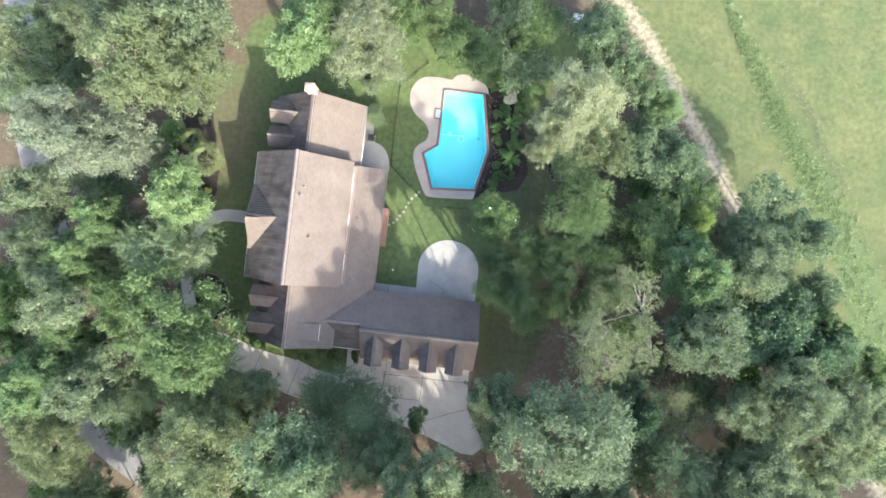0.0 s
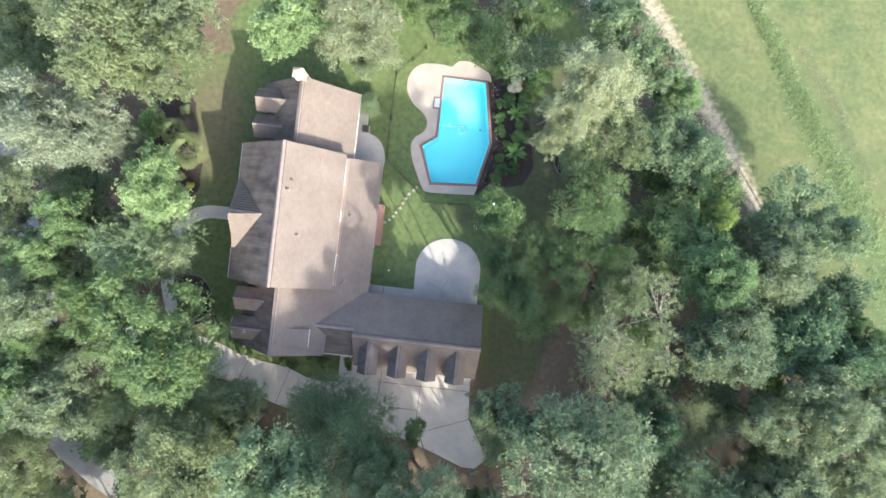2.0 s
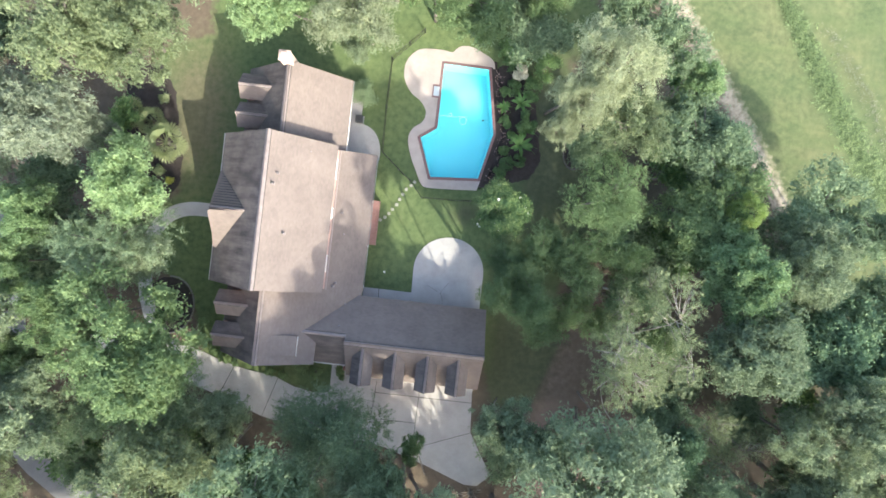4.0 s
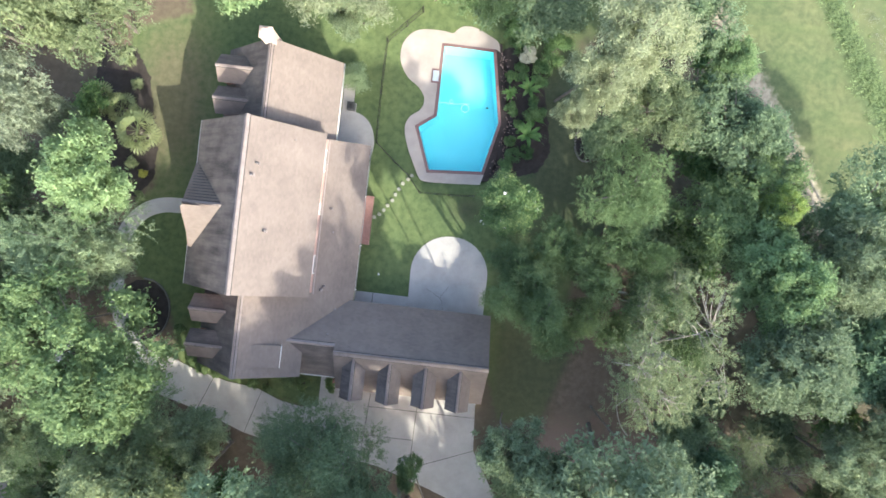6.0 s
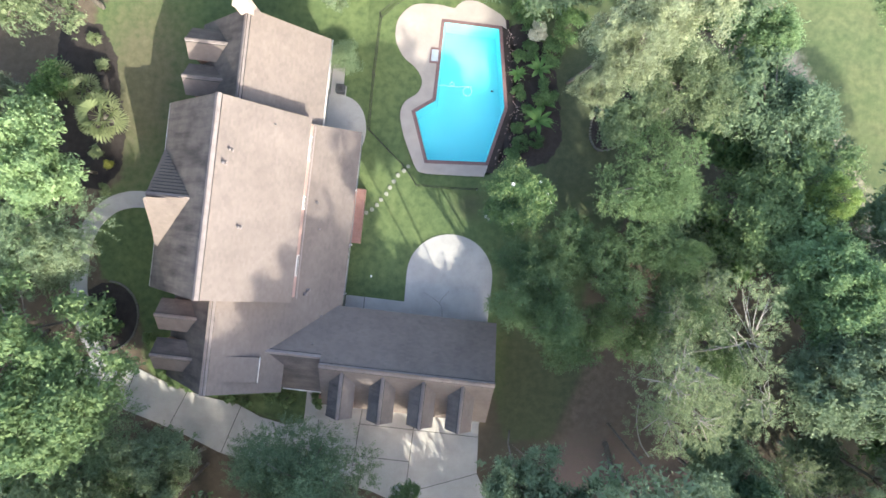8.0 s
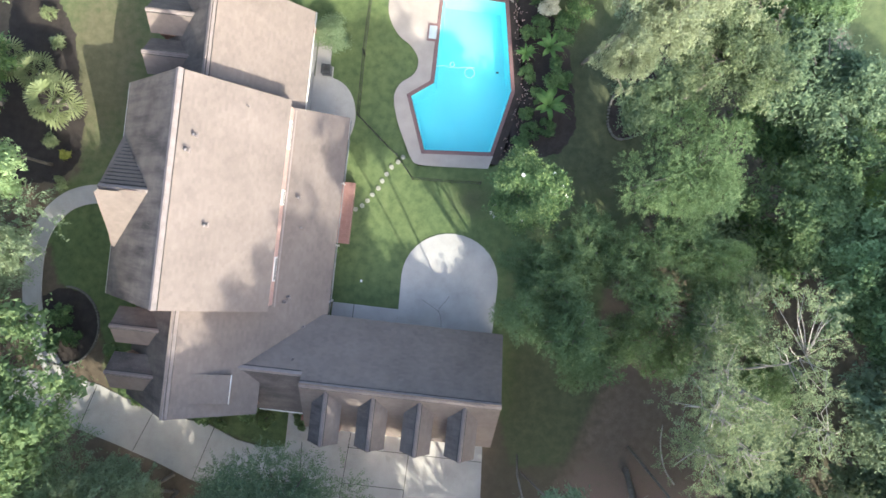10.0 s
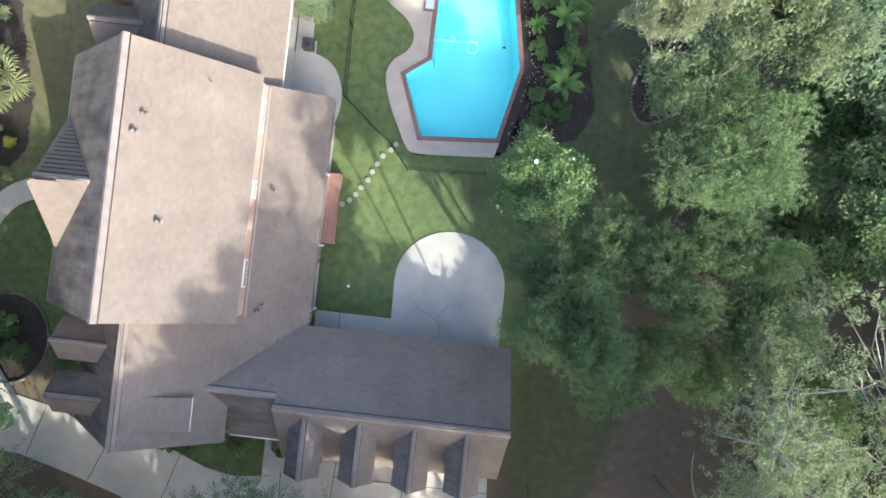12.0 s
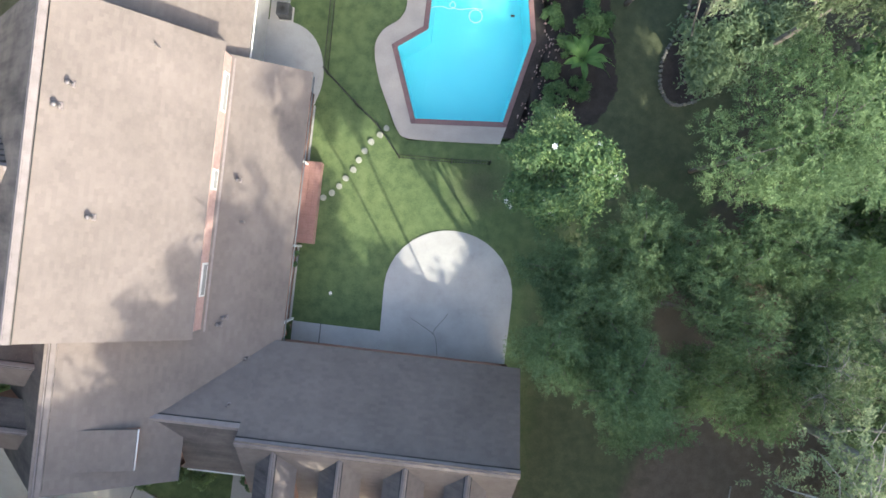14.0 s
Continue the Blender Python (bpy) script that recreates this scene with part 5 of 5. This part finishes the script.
        for p in trunk.data.vertices:
            p.co += shift * max(0.0, 1 - max(p.co.z, 0) / top)


def shrub(name, label, kind, at, radius, height, count, size, group="", narrow=0.5, clumps=14):
    """A low bush: a few stems and a dome of single leaves."""
    ob = thing(name, label, "shrub", (at[0], at[1], 0), group)
    a, k = rng.uniform(0, 6.28, clumps), np.sqrt(rng.random(clumps)) * 0.75
    cs = np.stack([np.cos(a) * k * radius, np.sin(a) * k * radius, height * (0.35 + 0.45 * (1 - k) + 0.1 * rng.random(clumps))], 1)
    part("stem", tubes([[((0, 0, -0.1), 0.03), (Vector(c) * 0.6, 0.02), (Vector(c), 0.006)] for c in cs[:7]], 5), BARK, ob)
    part("foliage", leaves_mesh("foliage", cs, radius * rng.uniform(0.25, 0.42, clumps), count, size, narrow=narrow), LEAF[kind], ob)
    return ob


# magnolia with white flowers
rng = np.random.default_rng(31)
magnolia = tree("magnolia_tree", "glossy magnolia dotted with white flowers beside the pool", "magnolia", 7.4, 2.6, 30000, 0.13, 150, lobes=6, depth=0.72, clump=0.78)
tops = next(o for o in magnolia.children if o.name.startswith("crown")).data.vertices
magnolia.location = (3.75, 3.25, 0)
outer = [p.co for p in tops if p.co.z > 3.4 and math.hypot(p.co.x, p.co.y) * 0.9 + p.co.z > 6.6]
for k in range(15):
    # the flowers sit on the outermost leaves
    spot = outer[int(rng.integers(len(outer)))]
    bm = bmesh.new()
    for j in range(7):
        s = j * 6.28 / 7
        tip, l, rr = [bm.verts.new((math.cos(s + d) * q, math.sin(s + d) * q, h)) for d, q, h in ((0, 0.125, 0.06), (-0.4, 0.07, 0.02), (0.4, 0.07, 0.02))]
        bm.faces.new((bm.verts.new((0, 0, 0)), l, tip, rr))
    part("flower", bm, PETAL, magnolia, "white open flower").location = spot


def fan_palm(at, height, reach, fronds):
    """A fan palm: ringed trunk, stalks and folded fan leaves, each a part."""
    ob = thing("fan_palm", "pale green fan palm in a mulched bed", "palm", (at[0], at[1], 0))
    part("trunk", tubes([[((0, 0, -0.1), 0.2), ((0, 0, height * 0.5), 0.17), ((0, 0, height), 0.14)]], 9), BARK, ob)
    for i in range(fronds):
        turn, lift = i * 2.4, 1.15 - 1.5 * i / fronds
        out, up = Vector((math.cos(turn), math.sin(turn), 0)), Vector((0, 0, 1))
        way = (out * math.cos(lift) + up * math.sin(lift)).normalized()
        base = Vector((0, 0, height))
        hub = base + way * reach * 0.5
        side = way.cross(up).normalized()
        nrm = side.cross(way).normalized()
        vs, fs = [hub], []
        for k in range(17):
            s = -1.45 + 2.9 * k / 16
            for d, q, dz in ((-0.085, 0.7, 0.0), (0, 1.0, 0.03), (0.085, 0.7, 0.0)):
                r = reach * 0.55 * q
                p = hub + (way * math.cos(s + d) + side * math.sin(s + d)) * r + nrm * (dz + 0.06 * (k % 2)) * reach - up * 0.28 * r * q * q
                vs.append(p)
            b = 1 + 3 * k
            fs += [(0, b, b + 1), (0, b + 1, b + 2)]
        part("frond", mesh_of("frond", vs, fs), LEAF["palm"], ob)
        part("stalk", tubes([[(base, 0.025), (hub, 0.012)]], 5), LEAF["palm"], ob)
    return ob


fan_palm((-23.05, 5.75), 2.2, 1.7, 16)
fan_palm((-24.9, 7.4), 1.3, 1.3, 14)
fan_palm((-26.6, 7.9), 1.6, 1.4, 14)


def banana(at, height, leaves, reach, group="banana plants"):
    """A banana plant: leaf blades with a folded midrib, arching out."""
    ob = thing("banana_plant", "banana plant with long arching green leaves", "plant", (at[0], at[1], 0), group)
    part("stem", tubes([[((0, 0, -0.1), 0.1), ((0, 0, height * 0.45), 0.07), ((0, 0, height * 0.7), 0.03)]], 7), LEAF["banana"], ob)
    for i in range(leaves):
        a = i * 2.4 + rng.uniform(-0.3, 0.3)
        out = Vector((math.cos(a), math.sin(a), 0))
        side = Vector((-out.y, out.x, 0))
        l, w = reach * rng.uniform(0.75, 1.1), 0.15 * reach
        vs, fs = [], []
        for k in range(13):
            s = k / 8
            p = Vector((0, 0, height * 0.5)) + out * l * (0.1 + 0.9 * s) + Vector((0, 0, height * (0.8 * s - 0.62 * s * s)))
            ww = w * (math.sin(math.pi * min(1, 0.08 + 0.92 * s)) ** 0.6)
            vs += [p - side * ww + Vector((0, 0, 0.05)), p, p + side * ww + Vector((0, 0, 0.05))]
            if k:
                b = 3 * k
                fs += [(b - 3, b - 2, b + 1, b), (b - 2, b - 1, b + 2, b + 1)]
        part("leaf", mesh_of("leaf", vs, fs), LEAF["banana"], ob)
    return ob


banana((5.35, 8.95), 1.5, 15, 1.0)
banana((5.0, 12.4), 1.6, 9, 0.95)
banana((3.65, 12.0), 0.9, 12, 0.6)
banana((5.6, 10.2), 1.3, 8, 0.8)

# beds beside the pool
for u, v, r, h in ((5.55, 10.9, 1.05, 1.7), (4.3, 13.7, 0.8, 0.9), (3.95, 10.9, 0.6, 0.5), (5.45, 7.75, 0.6, 0.6), (4.4, 7.4, 0.7, 0.6), (4.55, 9.6, 0.6, 0.5), (5.9, 13.6, 1.1, 1.4), (3.7, 13.4, 0.55, 0.5), (6.6, 15.6, 1.5, 2.0), (3.9, 15.9, 0.9, 1.0), (3.4, 16.8, 1.0, 1.3), (4.1, 8.5, 0.45, 0.4), (3.95, 6.6, 0.6, 0.5)):
    shrub("garden_shrub", "low dark-green shrub in the bed by the pool", "shrub", (u, v), r, h, int(900 * r * r + 300), 0.17, "pool bed shrubs")
shrub("pale_shrub", "clipped cream-coloured shrub at the end of the pool bed", "pale", (4.7, 14.95), 0.72, 1.5, 2600, 0.13, clumps=22)
shrub("round_shrub", "round grey-green shrub by the house wall", "dark", (-8.05, 11.75), 1.25, 1.6, 6000, 0.12, clumps=40)
shrub("yellow_shrub", "small yellow-leaved plant in the mulched bed", "yellow", (-23.3, 2.9), 0.38, 0.6, 260, 0.2, narrow=0.35)
for u, v in ((-23.5, 1.1), (-24.3, 3.6), (-24.6, 9.6), (-25.3, 11.2)):
    shrub("spiky_plant", "small spiky plant in the mulched bed", "palm", (u, v), 0.5, 0.6, 260, 0.3, "bed plants", 0.2)
for u, v, r in ((-7.45, -11.35, 0.45), (-7.25, -11.8, 0.35), (-17.2, -11.35, 0.55), (-18.2, -10.85, 0.5), (-16.2, -11.6, 0.4), (-13.2, -12.1, 0.5), (-12.2, -12.2, 0.45), (-19.3, -8.6, 0.5), (-10.6, -11.4, 0.7), (-9.4, -11.7, 0.6)):
    shrub("foundation_shrub", "bright green shrub between house and driveway", "gum", (u, v), r, r * 1.2, int(1100 * r), 0.15, "foundation shrubs")
for u, v, r in ((-22.4, -6.8, 0.8), (-21.6, -8.0, 0.7), (-22.6, -8.4, 0.7)):
    shrub("bed_shrub", "dark shrub in the round mulched bed", "shrub", (u, v), r, 0.9, 900, 0.16, "round bed shrubs")

# blooms along the pool's far edge
bm = bmesh.new()
for k in range(150):
    s = rng.random()
    a, b = (np.array((2.45, 15.0)), np.array((3.5, 9.8))) if s < 0.55 else (np.array((3.5, 9.7)), np.array((2.65, 5.9)))
    p = a + (b - a) * rng.random() + (rng.uniform(0.08, 0.95), rng.uniform(-0.1, 0.1))
    z, r = rng.uniform(0.1, 0.25), rng.uniform(0.02, 0.042)
    ring = [bm.verts.new((p[0] + r * math.cos(q), p[1] + r * math.sin(q), z)) for q in np.linspace(0, 6.28, 7)[:-1]]
    top = bm.verts.new((p[0], p[1], z + 0.04))
    for i in range(6):
        bm.faces.new((ring[i], ring[(i + 1) % 6], top))
    low = bm.verts.new((p[0], p[1], -0.05))
    for i in range(6):
        bm.faces.new((ring[(i + 1) % 6], ring[i], low))
tagged(part("bedding_bloom", bm, PINKPETAL), "pale pink bedding flowers along the pool edge", "flowers", kind="stuff")

# stone edging of the tree bed
for i, p in enumerate(smooth_line([(10.09, 12.49), (9.91, 11.44), (9.39, 10.34), (9.14, 9.53), (9.16, 8.49), (9.56, 7.8), (10.09, 7.63), (10.85, 7.9)], 5)):
    pts = [(0.09 * rng.uniform(0.8, 1.25) * math.cos(a), 0.07 * rng.uniform(0.8, 1.2) * math.sin(a)) for a in np.linspace(0, 6.28, 9)[:-1]]
    o = part("edging_stone", slab(pts, -0.05, rng.uniform(0.05, 0.1), 0.02), EDGING)
    o.matrix_basis = pose(p[0], p[1], 0, 0, 0, rng.uniform(0, 180))
    tagged(o, "rough pale stone edging a mulched bed", "stone", "edging stones")

# edging of the round bed
for a in np.arange(-1.9, 1.6, 0.085):
    o = part("edging_stone", slab([(0.1 * rng.uniform(0.8, 1.2) * math.cos(q), 0.07 * math.sin(q)) for q in np.linspace(0, 6.28, 8)[:-1]], -0.05, rng.uniform(0.05, 0.09), 0.02), EDGING)
    o.matrix_basis = pose(-22.4 + 2.1 * math.cos(a), -7.5 + 2.4 * math.sin(a), 0, 0, 0, math.degrees(a) + 90)
    tagged(o, "dark stone edging the round mulched bed", "stone", "round bed edging")

# iron fence
FENCE_LINE = [(-3.55, 17.6), (-4.65, 16.4), (-6.0, 15.0), (-6.05, 11.0), (-5.98, 7.2), (-4.48, 5.92), (-3.37, 5.04), (-2.3, 3.78), (0.1, 3.84), (1.8, 3.95)]
fence = thing("fence", "thin black iron garden fence round the pool", "fence", (0, 0, 0))
PICKET = tubes([[((0, 0, 0.05), 0.009), ((0, 0, 1.08), 0.009)]], 4)
PICKET.materials.append(IRON)
for a, b in zip(FENCE_LINE, FENCE_LINE[1:]):
    a, b = Vector((*a, 0)), Vector((*b, 0))
    for z in (0.12, 1.0):
        part("rail", tubes([[(a + Vector((0, 0, z)), 0.016), (b + Vector((0, 0, z)), 0.016)]], 5), IRON, fence)
    part("post", box((a.x - 0.03, a.y - 0.03, -0.1), (a.x + 0.03, a.y + 0.03, 1.15), 0.006), IRON, fence)
    n = int((b - a).length / 0.125)
    for k in range(1, n):
        part("picket", PICKET, None, fence).location = a.lerp(b, k / n)
part("post", box((1.77, 3.92, -0.1), (1.83, 3.98, 1.15), 0.006), IRON, fence)

# air conditioner on its slab
unit = thing("air_conditioner", "grey air conditioner standing on the lawn by the house", "air conditioner", (-8.2, 9.72, 0))
part("slab", box((-0.34, -0.34, -0.05), (0.34, 0.34, 0.05), 0.01), CONCRETE, unit)
part("case", box((-0.29, -0.29, 0.06), (0.29, 0.29, 0.66), 0.03), DARKCASE, unit)
part("grille", tubes([[((0.25 * math.cos(a), 0.25 * math.sin(a), 0.665), 0.012), ((0.03 * math.cos(a), 0.03 * math.sin(a), 0.685), 0.012)] for a in np.linspace(0, 6.28, 19)[:-1]], 4), DARKGRILLE, unit, "dark round fan grille")

# things along the back wall
for v in (2.95, -0.75, -4.1):
    ds = part("downspout", box((-6.36, v - 0.05, 0), (-6.27, v + 0.05, 2.1), 0.01), TRIM)
    tagged(ds, "white downspout at the back wall", "downspout", "downspouts")
tagged(part("pavement_edging", slab([(-6.47, -4.15), (-6.39, -4.15), (-6.39, -0.75), (-6.47, -0.75)], -0.1, 0.03), CONCRETE), "narrow concrete mowing edge along the wall", "edging", kind="structure")
tagged(part("pavement_edging", slab([(-6.47, 3.2), (-6.39, 3.2), (-6.39, 5.7), (-6.47, 5.7)], -0.1, 0.03), CONCRETE), "narrow concrete mowing edge along the wall", "edging", kind="structure")
for v, r in ((-1.1, 0.13), (-1.6, 0.1), (-4.45, 0.14)):
    pot = thing("flower_pot", "small flower pot at the back wall", "pot", (-6.42, v, 0), "flower pots")
    part("pot", tubes([[((0, 0, 0), r * 0.7), ((0, 0, 0.25), r), ((0, 0, 0.27), r * 1.1), ((0, 0, 0.3), r * 1.1)]], 10), BRICK, pot)
    part("plant", leaves_mesh("plant", np.array([[0, 0, 0.35]]), np.array([r * 1.2]), 60, 0.12), LEAF["shrub"], pot)
ball = part("garden_ball", tubes([[((0, 0, 0.0), 0.02), ((0, 0, 0.02), 0.06), ((0, 0, 0.07), 0.08), ((0, 0, 0.12), 0.06), ((0, 0, 0.14), 0.015)]], 12), TRIM)
ball.location = (-4.72, -2.74, -0.02)
tagged(ball, "small white ball lying on the lawn", "ball")

# floating hose and cleaner in the pool
line = [(-1.55, 10.1), (-1.0, 10.22), (-0.6, 10.15), (-0.35, 10.32), (-0.5, 10.5), (-0.62, 10.28), (-0.2, 10.18), (0.4, 10.28), (0.9, 10.3)]
loop = [(0.62 + 0.3 * math.cos(a), 9.95 + 0.3 * math.sin(a)) for a in np.linspace(0, 6.4, 20)]
hose = thing("pool_hose", "thin white cleaning hose floating in the pool", "hose", (-0.2, 10.7, -0.09))
part("hose", tubes([[((x, y - 10, 0.0), 0.017) for x, y in smooth_line(line, 5)]], 6), TRIM, hose)
part("hose_loop", tubes([[((x, y - 10, 0.0), 0.017) for x, y in loop]], 6), TRIM, hose)
cleaner = part("pool_cleaner", box((-0.09, -0.05, -0.1), (0.09, 0.05, -0.02), 0.02), IRON)
cleaner.location = (2.1, 10.85, 0)
tagged(cleaner, "small dark cleaner floating in the pool", "pool cleaner")

# slender fallen branch on the leaf litter
fallen = part("fallen_branch", tubes([[((x, y, 0.06), r) for (x, y), r in zip(smooth_line([(14.5, -9.4), (14.5, -10.6), (14.9, -12.0), (15.6, -12.9)], 5), np.linspace(0.035, 0.06, 16))]], 6), PALEBARK)
tagged(fallen, "thin pale branch lying on the brown litter", "branch")
chest = thing("utility_box", "pale utility box at the edge of the wood", "box", (10.3, 23.4, 0))
part("body", box((-0.45, -0.3, 0), (0.45, 0.3, 0.7), 0.03), TRIM, chest)
part("lid", box((-0.48, -0.33, 0.7), (0.48, 0.33, 0.76), 0.02), TRIM, chest)

# bare twiggy bush by the driveway's end
def bare_bush(at, size, stems):
    """A leafless bush of thin forked twigs."""
    bush = thing("bare_bush", "leafless pale grey bush", "bush", (*at, 0), "bare bushes")
    runs = []
    for k in range(stems):
        a, r, h = rng.uniform(0, 6.28), rng.uniform(0.3, 1.5) * size, rng.uniform(0.8, 2.2) * size
        tip = Vector((math.cos(a) * r, math.sin(a) * r, h))
        runs.append([((0, 0, -0.1), 0.035), (tip * 0.5 + Vector((0, 0, 0.2)), 0.022), (tip, 0.006)])
        for _ in range(4):
            runs.append([(tip * 0.6 + Vector((0, 0, 0.15)), 0.014), (tip + Vector(rng.normal(size=3)) * 0.3 * size, 0.004)])
    part("twig", tubes(runs, 5), PALEBARK, bush)


bare_bush((6.6, -20.9), 1.0, 26)
bare_bush((4.6, -20.3), 0.8, 20)
bare_bush((13.2, -14.1), 0.6, 22)

# rank growth along the ditch in the meadow
pts = np.array(smooth_line(WEEDS, 40))
base = pts[rng.integers(len(pts), size=2600)]
pick = base + rng.normal(size=(2600, 2)) * (0.22 + 0.035 * np.clip(26 - base[:, 1:], 0, 26))
cs = np.concatenate([pick, rng.uniform(-0.05, 0.08, (2600, 1))], 1)
tagged(part("ditch_weeds", leaves_mesh("ditch_weeds", cs, rng.uniform(0.1, 0.4, 2600), 12000, 0.15, up=1.2, loose=True), LEAF["weed"]), "rank green weeds along the ditch", "weeds", kind="stuff")

# dead brush along the dry strip beside the ditch
pts = np.array(smooth_line(RUTS[1:], 40))
pick = pts[rng.integers(len(pts), size=420)] + rng.normal(size=(420, 2)) * 0.34
cs = np.concatenate([pick, rng.uniform(-0.03, 0.06, (420, 1))], 1)
tagged(part("dead_brush", leaves_mesh("dead_brush", cs, rng.uniform(0.1, 0.3, 420), 1500, 0.13, narrow=0.16, up=1.0, loose=True), LEAF["grey"]), "grey dead brush beside the ditch", "brush", kind="stuff")
